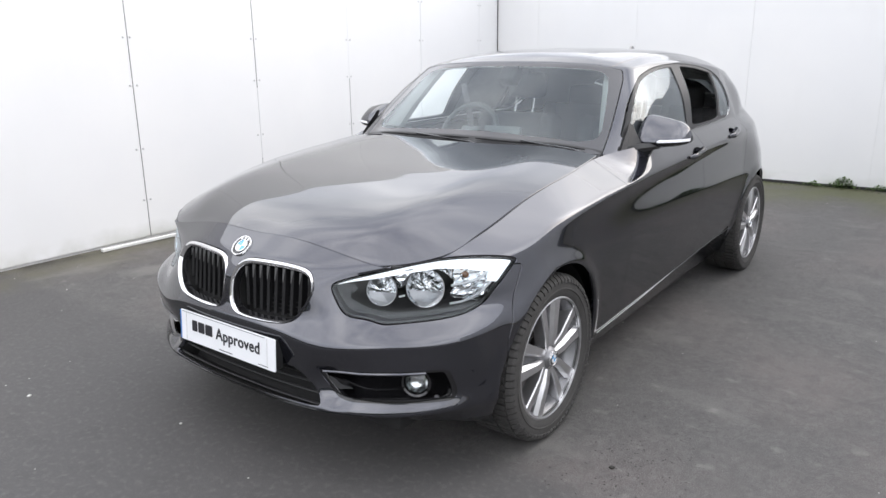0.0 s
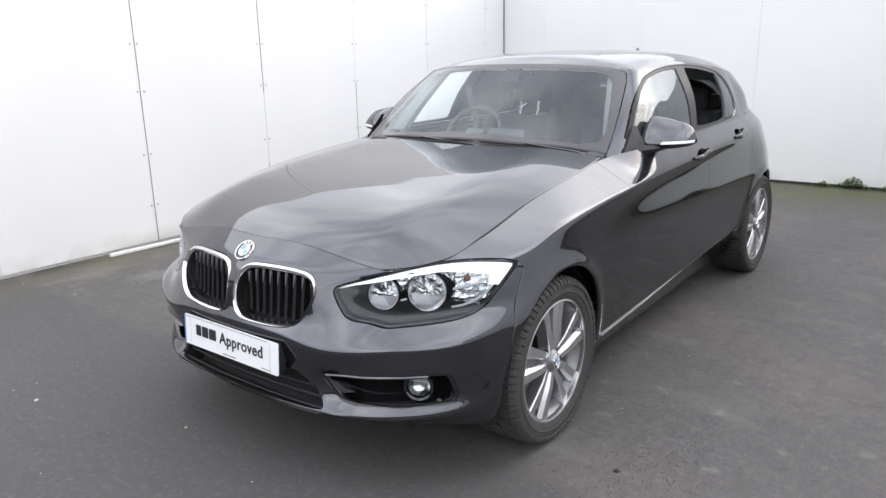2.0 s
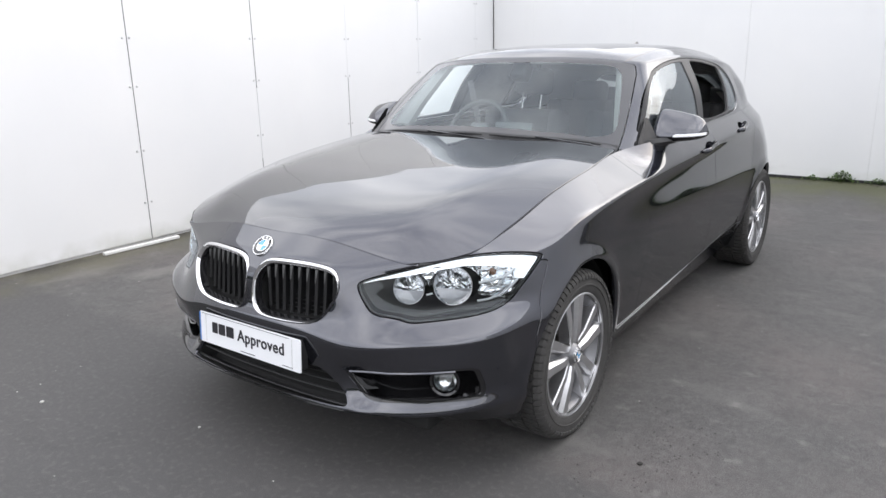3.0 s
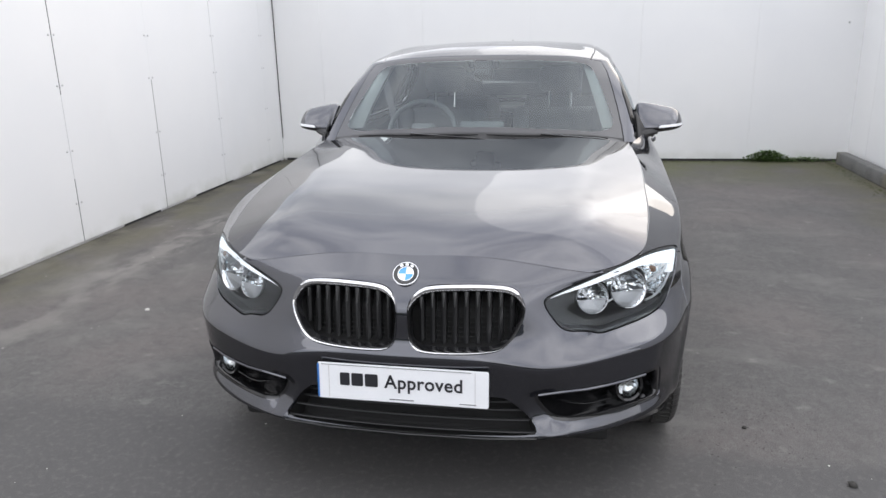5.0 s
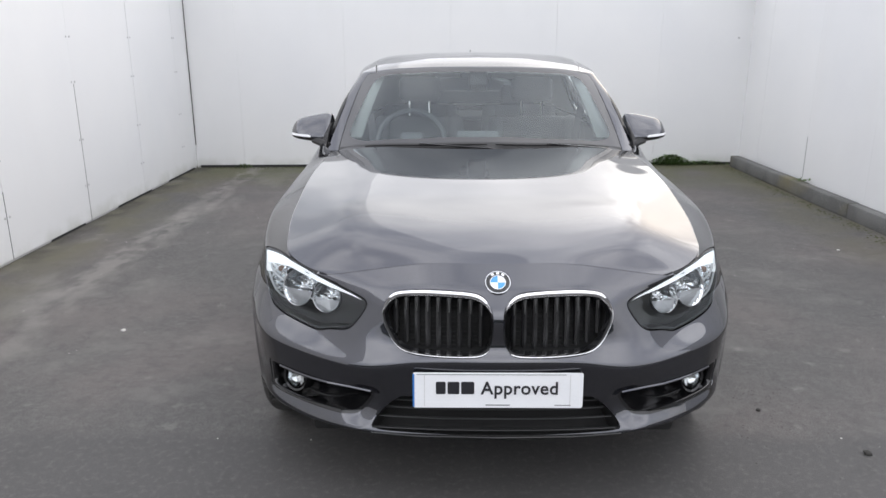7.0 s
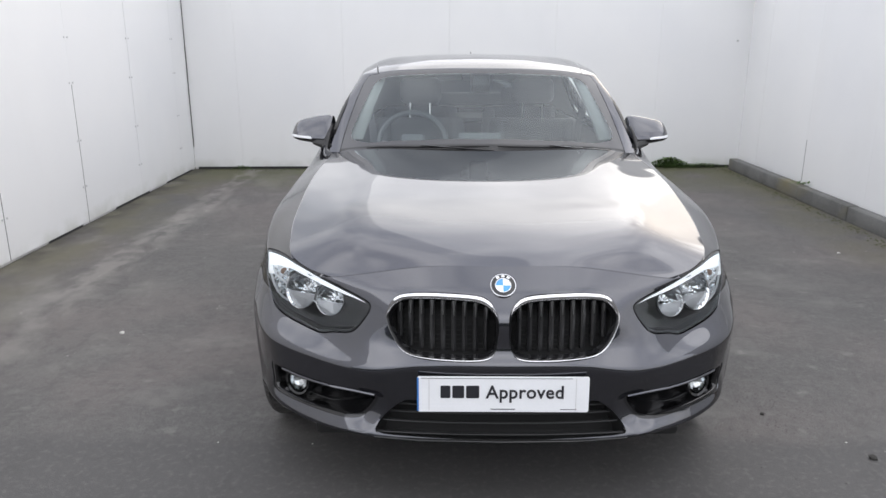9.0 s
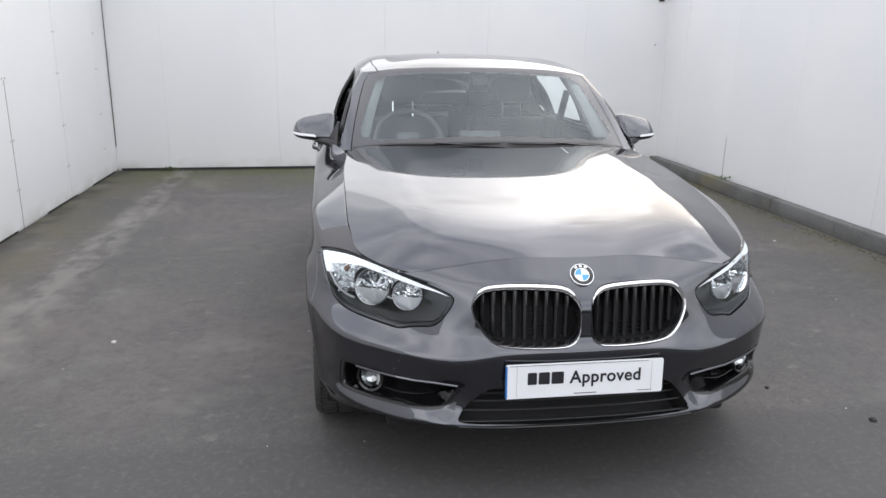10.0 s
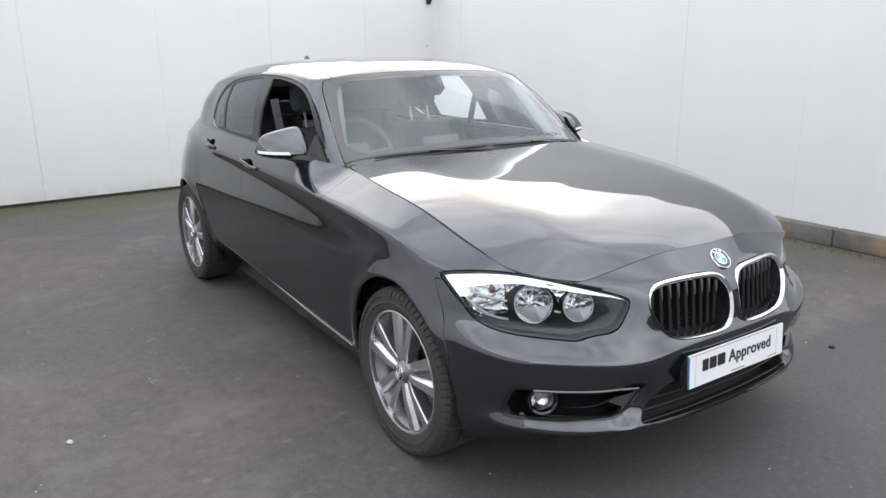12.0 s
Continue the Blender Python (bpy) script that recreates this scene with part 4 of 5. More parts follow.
# wheels
def wheel(name, place, out):
    w = new(name)
    w.parent = car
    w.location = place
    turn = Matrix.Scale(out, 4, (1, 0, 0))
    fix = (lambda mesh: mesh) if out > 0 else flipped
    blocks = []
    tyre = [(-.20, .215), (-.215, .235), (-.222, .27), (-.215, .300), (-.195, .310), (-.10, .312), (-.004, .309), (.012, .300), (.016, .27), (.010, .238), (-.003, .222)]
    part("tyre", fix(lathe([(x - .002, r) for x, r in tyre], 72)), RUBBER, w)
    for k in range(72):
        # tread blocks across the crown
        a = 2 * math.pi * k / 72
        for x0, x1, h in ((-.185, -.135, .0), (-.125, -.075, .04), (-.065, -.012, .0)):
            pts = [(x, r * math.cos(a + h + d), r * math.sin(a + h + d)) for x in (x0, x1) for r, d in ((.311, -.033), (.3185, -.030), (.3185, .030), (.311, .033))]
            blocks.append((pts, [(0, 1, 5, 4), (1, 2, 6, 5), (2, 3, 7, 6), (0, 3, 2, 1), (4, 5, 6, 7)]))
        # shoulder blocks down to the sidewall
        a += math.pi / 72
        pts = [(x, r * math.cos(a + d), r * math.sin(a + d)) for d in (-.034, .034) for x, r in ((-.010, .312), (-.006, .3165), (.008, .3085), (.0165, .298), (.0175, .288), (.0125, .286))]
        blocks.append((pts, [(j, j + 1, j + 7, j + 6) for j in range(5)] + [tuple(range(6)), tuple(reversed(range(6, 12)))]))
    tagged(part("tread", fix(merged(*blocks)), RUBBER, w, smooth=20), kind="stuff")
    part("sidewall_ring", fix(lathe([(.0125, .268), (.0155, .266), (.0155, .262), (.0125, .260)], 72)), RUBBER, w)
    part("rim", fix(lathe([(-.012, .224), (.004, .2245), (.0065, .2285), (.004, .234), (-.006, .235)], 72)), ALLOY, w)
    part("barrel", fix(lathe([(-.20, .21), (-.19, .20), (-.06, .196), (-.03, .208), (-.012, .224)], 72)), ALLOY_DARK, w)
    part("hub_cap", fix(lathe([(-.050, .062), (-.026, .058), (-.012, .044), (-.004, .036), (.002, .032), (.003, .001)], 40)), ALLOY_DARK, w)
    part("brake_disc", fix(lathe([(-.11, .15), (-.095, .15), (-.094, .08), (-.07, .075), (-.07, .01)], 48)), STEEL, w)
    for k in range(5):
        a0 = 2 * math.pi * k / 5 + math.pi / 2 + .06
        part("lug_bolt", fix(moved(lathe([(-.03, .011), (-.010, .011), (-.008, .008), (-.012, .005)], 10), Matrix.Translation((0, .052 * math.cos(a0 + .63), .052 * math.sin(a0 + .63))))), STEEL, w)
        for d in (-1, 1):
            pts = []
            for r, off, half, x in ((.045, .36, .0145, -.012), (.10, .265, .0180, -.005), (.16, .230, .0215, -.007), (.226, .222, .0265, -.009)):
                a = a0 + d * off
                cy, cz = r * math.cos(a), r * math.sin(a)
                ty, tz = -math.sin(a) * d, math.cos(a) * d
                # a broad machined face, a chamfer that falls away towards the partner spoke, deep flanks
                for h, q in ((-half, -.010), (-half * .45, .0045), (half * .9, .006), (half, .001), (half * .85, -.045), (-half * .8, -.045)):
                    pts.append((x + q, cy + ty * h, cz + tz * h))
            faces = [(i * 6 + j, i * 6 + (j + 1) % 6, (i + 1) * 6 + (j + 1) % 6, (i + 1) * 6 + j) for i in range(3) for j in range(6)] + [tuple(range(6)), tuple(reversed(range(18, 24)))]
            if d < 0:
                faces = [tuple(reversed(f)) for f in faces]
            part("spoke", fix((pts, faces)), ALLOY, w, smooth=15)
        a = a0
        web = [(-.030, r * math.cos(a + o), r * math.sin(a + o)) for r, o in ((.04, -.3), (.10, -.2), (.19, -.1), (.19, .1), (.10, .2), (.04, .3))]
        part("spoke_web", fix((web, [tuple(range(6))])), ALLOY_DARK, w, smooth=0)
    return w


for out in (1, -1):
    wheel("front_wheel", (out * .855, 0, .316), out)
    wheel("rear_wheel", (out * .862, 2.655, .316), out)


# ---- nose details ----
FITS = {}


def on(s, a, b, axes=(0, 2)):
    """The place on a sheet at a, b in that view, and its normal: small sheets by one smooth fit, large ones by their nearest points."""
    other = 3 - axes[0] - axes[1]
    if len(s.p) < 4000:
        deg = 3 if s is grille_skin else 6
        key = (id(s), axes)
        if key not in FITS:
            u, v = s.p[:, axes[0]], s.p[:, axes[1]]
            c = (u.mean(), v.mean(), u.std() * 2 + 1e-9, v.std() * 2 + 1e-9)
            u, v = (u - c[0]) / c[2], (v - c[1]) / c[3]
            basis = np.stack([u**i * v**j for i in range(deg) for j in range(deg - i)], 1)
            FITS[key] = (s, c, np.linalg.lstsq(basis, s.p[:, other], rcond=None)[0])
        _, c, k = FITS[key]

        def height(a, b):
            u, v = (a - c[0]) / c[2], (b - c[1]) / c[3]
            return float(np.array([u**i * v**j for i in range(deg) for j in range(deg - i)]) @ k)

        h, e = height(a, b), 1e-3
        n = Vector((0, 0, 0))
        n[axes[0]], n[axes[1]], n[other] = (h - height(a + e, b)) / e, (h - height(a, b + e)) / e, 1
        n.normalize()
        if n.dot(Vector(s.n.mean(0))) < 0:
            n = -n
    else:
        u, v = s.p[:, axes[0]] - a, s.p[:, axes[1]] - b
        near = np.argpartition(u * u + v * v, 24)[:25]
        u, v, w = u[near], v[near], s.p[near, other]
        h = float(np.linalg.lstsq(np.stack([np.ones_like(u), u, v], 1), w, rcond=None)[0][0])
        n = Vector(s.n[near].mean(0)).normalized()
    p = Vector((0, 0, 0))
    p[axes[0]], p[axes[1]], p[other] = a, b, h
    return p, n


def pushed(s, d, way=(-.30, .95, 0)):
    """A sheet moved straight back into the nose."""
    return Sheet(s.p + d * np.array(way), s.n, s.f)


def facing(place, normal, spin=0.0):
    """A frame whose x axis looks along normal."""
    x = Vector(normal).normalized()
    y = Vector((0, 0, 1)).cross(x).normalized()
    z = x.cross(y)
    m = Matrix((x, y, z)).transposed().to_4x4()
    return Matrix.Translation(place) @ m @ Matrix.Rotation(spin, 4, "X")


def sided(out):
    return (lambda s: s) if out > 0 else mirrored, (lambda m: m) if out > 0 else flipped


BEZEL = material("lamp_bezel_black", (0.022, 0.021, 0.022), 0.4, 0, vary=0.2, scale=30)
REFLECTOR = material("lamp_reflector", (0.90, 0.91, 0.92), 0.14, 1.0, vary=0.05, scale=45, bump=0.25, bump_scale=60)
SHADE_GREY = material("lamp_shade_grey", (0.42, 0.42, 0.43), 0.28, 0.4, vary=0.12, scale=50, coat=0.3)
AMBER = material("indicator_bulb_amber", (0.22, 0.11, 0.06), 0.25, 0, vary=0.2, scale=60, coat=0.5)
BROW = material("lit_white_strip", (0.9, 0.91, 0.92), 0.42, 0.1, vary=0.03, scale=30)
BROW.node_tree.nodes["Principled BSDF"].inputs["Emission Color"].default_value = (0.95, 0.97, 1.0, 1)
BROW.node_tree.nodes["Principled BSDF"].inputs["Emission Strength"].default_value = 0.55
top_x, top_z = [.407, .467, .538, .616, .696, .755, .835], [.698, .723, .7445, .767, .784, .778, .759]
BOWLS = ((.666, .690, .061), (.556, .686, .050))
BROW_W = [.003, .013, .021, .027, .031, .034, .046]
BACK = Vector((-.30, .95, 0))


FOG_SILVER = material("fog_lamp_silver", (0.78, 0.78, 0.78), 0.12, 1.0, vary=0.5, scale=55, bump=0.8, bump_scale=55)


def faceted_bowl(r, seed):
    """A reflector bowl of flat mirror facets, opening along x."""
    rnd = random.Random(seed)
    rings, sides = ((-.044, .006), (-.041, r * .38), (-.030, r * .68), (-.014, r * .88), (0, r)), 20
    pts = []
    for i, (h, q) in enumerate(rings):
        for j in range(sides):
            a = 2 * math.pi * (j + .5 * (i % 2)) / sides
            d = rnd.uniform(-.0035, .0035) if 0 < i < 4 else 0
            pts.append((h + d, q * math.cos(a), q * math.sin(a)))
    faces = [((i + 1) * sides + j, (i + 1) * sides + (j + 1) % sides, i * sides + (j + 1) % sides, i * sides + j) for i in range(4) for j in range(sides)]
    return pts, faces


def headlight(out):
    turn, fix = sided(out)
    lamp = new("headlight")
    lamp.parent = car
    tagged(lamp, "clear headlight unit with white brow strip")
    s = light_skin
    part("housing", fix(pocket(s, 0, (-.030, .100, 0))), BEZEL, lamp)
    edge = inside(front(s), LIGHT)
    ring, inner = split(s, edge + 0.007)[1], split(s, edge + 0.007)[0]
    skin("gasket", turn(pushed(ring, .001)), BLACK, lamp, 0.012)
    lower = lambda q: np.interp(q.p[:, 0], top_x, top_z) - np.interp(q.p[:, 0], top_x, BROW_W) - q.p[:, 2]
    brow, below = split(inner, np.minimum(lower(inner), .812 - .16 * (.74 - inner.p[:, 2]) - inner.p[:, 0]))
    brow = split(brow, np.maximum(.690 - brow.p[:, 2], 0) * (brow.p[:, 0] > .7) - 1e-4)[0]
    skin("light_strip", turn(pushed(brow, .004)), BROW, lamp, 0.014, "white daytime light strip")
    # smoky bezel all along, cut away for the bowls and the bright outer corner
    for x, z, r in BOWLS:
        below = split(below, np.hypot(below.p[:, 0] - x, below.p[:, 2] - z) - r)[1]
    outer, dark = split(below, np.maximum(.722 - below.p[:, 0], .628 + .30 * (.80 - below.p[:, 0]) * (below.p[:, 0] < .80) - below.p[:, 2]))
    bridge, dark = split(dark, np.maximum(np.maximum(.520 - dark.p[:, 0], dark.p[:, 0] - .73), .690 - dark.p[:, 2]))
    part("bezel", fix((dark.p + np.outer(.022 + .10 * np.clip(.68 - dark.p[:, 2], 0, .1), BACK), dark.f)), BEZEL, lamp, smooth=60, outward=False)
    crumple = lambda q, a: a * np.array([noise.noise((p[0] * 75, p[2] * 62, 3.1)) for p in q.p])
    part("bridge_reflector", fix((bridge.p + np.outer(.016 + crumple(bridge, .010), BACK), bridge.f)), REFLECTOR, lamp, smooth=0, outward=False)
    part("corner_reflector", fix((outer.p + np.outer(.020 + .10 * np.clip(outer.p[:, 2] - .66, 0, .1) + crumple(outer, .016), BACK), outer.f)), REFLECTOR, lamp, smooth=0, outward=False)
    row = lambda pts, d: [on(s, x, z)[0] + BACK * d for x, z in pts]
    # bright shelf and lower edge of the outer corner, with the amber bulb between
    part("shelf", fix(tube(row([(.725, .694), (.750, .699), (.775, .704), (.788, .716), (.796, .736)], .010), .0042, 8)), WHITE_GLOSS, lamp)
    part("reflector_edge", fix(tube(row([(.722, .634), (.745, .637), (.768, .646), (.787, .664), (.803, .692)], .010), .0042, 8)), WHITE_GLOSS, lamp)
    p, n = on(s, .752, .722)
    part("indicator_bulb", fix(moved(lathe([(-.02, .012), (-.004, .012), (.003, .008), (.005, .001)], 16), facing(p + BACK * .020, n))), AMBER, lamp)
    part("clip", fix(tube(row([(.603, .664), (.618, .668)], .014), .0032, 6)), WHITE_GLOSS, lamp)
    for k, (x, z, r) in enumerate(BOWLS):
        p, n = on(s, x, z)
        m = facing(p + BACK * .012, Vector((n.x * .75, -1, .30)).normalized())
        unit = part("reflector_bowl", fix(moved(faceted_bowl(r, 3 + k), m)), REFLECTOR, lamp, smooth=0, outward=False)
        part("bulb_cap", fix(moved(lathe([(-.045, .009), (-.020, .009), (-.014, .006), (-.012, .001)], 20), m)), CHROME, unit)
        part("bowl_rim", fix(moved(lathe([(-.006, r - .001), (.000, r - .0012), (.001, r + .0008), (-.006, r + .0014)], 48), m)), SHADE_GREY, unit)
        # the lower half is closed by a grey shade
        arc = [(-.008, r * .97 * math.cos(a), r * .97 * math.sin(a)) for a in np.linspace(math.pi + .12, 2 * math.pi - .12, 17)]
        arc += [(-.014, r * .5 * c, -r * .13 + .002 * math.sin(9 * c)) for c in (1, .4, -.2, -.8)]
        part("lower_shade", fix(moved((arc, [tuple(range(len(arc)))]), m)), SHADE_GREY, unit, smooth=0, outward=False)
    skin("lens", turn(s), LENS, lamp, 0, "clear lens")
    return lamp


def kidney(out):
    turn, fix = sided(out)
    unit = new("grille")
    unit.parent = car
    tagged(unit, "chrome-framed grille with dark upright bars")
    s = grille_skin
    part("recess", fix(pocket(s, 0.07)), DARK, unit)
    outline = softened(GRILLE, 1)
    mid = outline.mean(0)
    loops = []
    for (x, z), before, after in zip(outline, np.roll(outline, 2, 0), np.roll(outline, -2, 0)):
        p, n = on(s, x, z)
        d = Vector((-(after - before)[1], 0, (after - before)[0])).normalized()
        if d.dot(Vector((mid[0] - x, 0, mid[1] - z))) < 0:
            d = -d
        inward = (d - n * d.dot(n)).normalized()
        w = .0072 + .0115 * min(1, max(0, (z - .675) / .06))
        loops.append([p - n * .014, p + n * .003 + inward * .001, p + n * .0085 + inward * w * .45, p + n * .002 + inward * w * .9, p - n * .004 + inward * w, p - n * .03 + inward * w * 1.05])
    k = len(loops)
    pts = [q for ring in loops for q in ring]
    quad = lambda a, b: [(i * 6 + j, (i + 1) % k * 6 + j, (i + 1) % k * 6 + j + 1, i * 6 + j + 1) for i in range(k) for j in range(a, b)]
    part("surround", fix((pts, quad(0, 4))), CHROME, unit, "chrome surround", smooth=80)
    part("surround_inner", fix((pts, quad(4, 5))), BLACK_GLOSS, unit)
    # mesh behind the bars
    for k in range(9):
        z = .575 + k * .0175
        xs = [x for x in np.linspace(.03, .36, 60) if inside(np.array([[x, z]]), GRILLE)[0] < -.012]
        path = [on(s, x, z)[0] - on(s, x, z)[1] * .060 for x in (xs[0], xs[len(xs) // 2], xs[-1])]
        part("mesh_wire", fix(tube(path, .0016, 5)), DARK, unit)
    for k in range(9):
        x = .050 + k * .0335
        zs = [z for z in np.linspace(.54, .76, 120) if inside(np.array([[x, z]]), GRILLE)[0] < -.010]
        a, b = zs[0], zs[-1]
        half = .0070
        foot, head = on(s, x, a)[0] + Vector((0, .050, 0)), on(s, x, b)[0] + Vector((0, .016, 0))

        def stretch(t0, t1, steps, front_edge, narrow=1.0):
            pts = []
            for t in np.linspace(t0, t1, steps):
                p = foot + (head - foot) * t
                w = half * (narrow + (1 - narrow) * (t - t0) / (t1 - t0))
                pts += [p + Vector((-w, .0, 0)), p + Vector((0, -front_edge, 0)), p + Vector((w, 0, 0)), p + Vector((w, .036, 0)), p + Vector((-w, .036, 0))]
            e = 5 * (steps - 1)
            return pts, [(i * 5 + j, i * 5 + (j + 1) % 5, (i + 1) * 5 + (j + 1) % 5, (i + 1) * 5 + j) for i in range(steps - 1) for j in range(5)] + [tuple(range(5)), tuple(reversed(range(e, e + 5)))]

        bar = part("bar", fix(stretch(0, 1, 8, .005)), GRILLE_BAR, unit, smooth=25)
        part("bar_tip", fix(stretch(.66, .93, 5, .008, .25)), TIP_GREY, bar, "grey bar tip", smooth=25)
    return unit


TIP_GREY = material("satin_grey_tip", (0.19, 0.19, 0.19), 0.4, 0.4, vary=0.1, scale=40)
GRILLE_BAR = material("satin_black_bar", (0.012, 0.012, 0.013), 0.3, 0, vary=0.1, scale=40, coat=0.3)


def rounded_box_points(size):
    x, y, z = (v / 2 for v in size)
    return lathe([(-x, y * .6), (-x * .6, y), (x * .6, y), (x, z * .6), (x, .0005)], 12)


def fog_lamp(out):
    turn, fix = sided(out)
    unit = new("fog_light_bay")
    unit.parent = car
    tagged(unit, "black bumper bay with a round fog lamp")
    s = fog_skin
    part("bay", fix(pocket(s, 0.07, (-.01, .01, 0))), BLACK_GLOSS, unit)
    value = inside(front(s), FOG)
    band = split(s, value + 0.010)[1]
    skin("bay_edge", turn(shifted(band, -0.003)), BLACK_GLOSS, unit, 0.02)
    p, n = on(s, .688, .384)
    m = facing(p - n * .022, Vector((.55, -1, .10)))
    ring = part("bezel", fix(moved(lathe([(-.05, .052), (-.004, .052), (.003, .048), (.0, .041), (-.014, .038)], 40), m)), BLACK_GLOSS, unit)
    part("reflector_bowl", fix(moved(lathe([(-.022, .001), (-.020, .012), (-.013, .024), (-.002, .036)], 40), m)), FOG_SILVER, ring)
    part("lens", fix(moved(lathe([(-.002, .038), (.005, .028), (.009, .014), (.010, .001)], 40), m)), LENS, ring)
    # upper trim bar, thin wing blade and inner corner facet
    row = lambda pts, d: [on(s, x, z)[0] - on(s, x, z)[1] * d for x, z in pts]
    part("upper_trim", fix(tube(row([(.402, .412), (.47, .4225), (.54, .4275), (.60, .432), (.66, .4355), (.722, .4385)], .004), .0078, 8, flat=.8)), PAINT, unit)
    ts = np.linspace(0, 1, 12)
    part("blade", fix(tube(row([(.425 + .215 * t, .392 - .034 * math.sin(math.pi * min(1, t * 1.15) * .62)) for t in ts], .022), [.004 + .004 * math.sin(math.pi * t) for t in ts], 8, flat=.45)), BLACK_GLOSS, unit)
    part("blade", fix(tube(row([(.425 + .07 * t, .394 + .018 * t) for t in ts], .022), .0032, 8, flat=.6)), BLACK_GLOSS, unit)
    facet = row([(.410, .392), (.432, .345), (.470, .335), (.475, .352)], .008)
    facet[2], facet[3] = facet[2] + BACK * .05, facet[3] + BACK * .05
    part("corner_facet", fix((facet, [(0, 1, 2, 3)])), BLACK_GLOSS, unit, smooth=0, outward=False)
    part("washer_jet", fix(moved(rounded_box_points((.012, .018, .010)), facing(row([(.735, .338)], .02)[0], (.5, -1, .1)))), LAMP_GREY, unit)
    return unit


for out in (1, -1):
    headlight(out)
    kidney(out)
    fog_lamp(out)

# lower air intake with slats
intake = new("lower_intake")
intake.parent = car
part("recess", pocket(joined(intake_skin, mirrored(intake_skin)), 0.09), DARK, intake)
for k in range(4):
    z = .290 + k * .031
    span = .388 - (z - .305) * .75
    path = [on(intake_skin, abs(x), z)[0] * 1 for x in np.linspace(-span, span, 13)]
    path = [Vector((x, q.y + .028, z)) for x, q in zip(np.linspace(-span, span, 13), path)]
    part("slat", tube(path, .005, 8, flat=.7), BLACK, intake)
part("splitter_edge", tube([Vector((x, float(np.interp(abs(x), [0, .25, .42], [-.789, -.781, -.756])), .2875)) for x in np.linspace(-.40, .40, 25)], .0035, 8), BLACK_GLOSS, car)
skin("splitter", joined(splitter_skin, mirrored(splitter_skin)), DARK, car, 0.02, "black lower bumper edge")

# number plate
plate = new("number_plate")
plate.parent = car
tagged(plate, "white dealer show plate with black lettering")
PLATE = pose(0, -.802, .4575, -4.0, 0, 0)


def plate_outline(w, h, r=0.006):
    return [(sx * (w / 2 - r) + r * math.cos(a), sz * (h / 2 - r) + r * math.sin(a)) for sx, sz, a0 in ((1, 1, 0), (-1, 1, 90), (-1, -1, 180), (1, -1, 270)) for a in [radians(a0 + q) for q in (0, 30, 60, 90)]][::-1]


part("backing", slab(plate_outline(.515, .106), .034, PLATE @ Matrix.Translation((0, .003, 0))), BLACK, plate, smooth=30)
part("face", slab(plate_outline(.524, .114), .004, PLATE, .0015), PLATE_WHITE, plate, smooth=30)
part("blue_band", slab(plate_outline(.0055, .108, .002), .0046, PLATE @ Matrix.Translation((-.2597, -.0012, 0))), PLATE_BLUE, plate, "blue band at the plate's end", smooth=0)
for x, z, w, h in ((.222, 0, .0016, .104), (-.226, 0, .0016, .104), (0, -.0475, .075, .0022), (.20, -.0475, .05, .0016), (-.02, .052, .46, .0012)):
    part("printed_line", slab(plate_outline(w, h, .0004), .0012, PLATE @ Matrix.Translation((x, -.0012, z))), LAMP_GREY if w > .002 else JOINT, plate, smooth=0)
# the maker's name stays plain bars
for x, w in ((-.176, .030), (-.137, .036), (-.093, .040)):
    part("letter_bar", slab(plate_outline(w, .040, .004), .0014, PLATE @ Matrix.Translation((x, -.0014, .0085))), INK, plate, smooth=0)
letters = bpy.data.curves.new("lettering", "FONT")
letters.body, letters.size, letters.extrude, letters.space_character = "Approved", 0.0585, 0.0008, 1.06
letters.offset = 0.0009
tmp = new("lettering", letters)
bpy.context.view_layer.update()
word = bpy.data.meshes.new_from_object(tmp.evaluated_get(bpy.context.evaluated_depsgraph_get()))
bpy.data.objects.remove(tmp)
width = max(v.co.x for v in word.vertices)
word.transform(PLATE @ Matrix.Translation((-.052, -.001, -.0115)) @ Matrix.Rotation(radians(90), 4, "X") @ Matrix.Diagonal((.236 / width, 1, 1, 1)))
part("lettering", word, INK, plate, smooth=0)


def roundel(parent, m, r, name="badge"):
    """A round enamel badge: dark ring with a bright edge, quarters of blue and white."""
    b = new(name)
    b.parent = parent
    part("edge", moved(lathe([(-.004, r), (.003, r), (.005, r * .97), (.005, r * .92), (.002, r * .90)], 40), m), CHROME, b)
    part("ring", moved(lathe([(.002, r * .92), (.003, r * .62), (.002, r * .60)], 40), m), BLACK_GLOSS, b)
    part("inner_edge", moved(lathe([(.002, r * .62), (.0042, r * .61), (.0042, r * .56), (.002, r * .55)], 40), m), CHROME, b)
    for k in range(4):
        pts = [(.003, 0, 0)] + [(.003, r * .57 * math.cos(a), r * .57 * math.sin(a)) for a in np.linspace(k * math.pi / 2, (k + 1) * math.pi / 2, 9)]
        part("quarter", moved((pts, [(0, i, i + 1) for i in range(1, 9)]), m), BADGE_BLUE if k % 2 else BADGE_WHITE, b)
    for k in (-1, 0, 1):
        a = math.pi / 2 + k * .55
        part("mark", moved(slab([(-.12 * r, -.10 * r), (.12 * r, -.10 * r), (.12 * r, .10 * r), (-.12 * r, .10 * r)], .001, Matrix.Translation((.0045, .77 * r * math.cos(a), .77 * r * math.sin(a))) @ Matrix.Rotation(a - math.pi / 2, 4, "X") @ Matrix.Rotation(radians(-90), 4, "Z")), m), BADGE_WHITE, b, smooth=0)
    return b


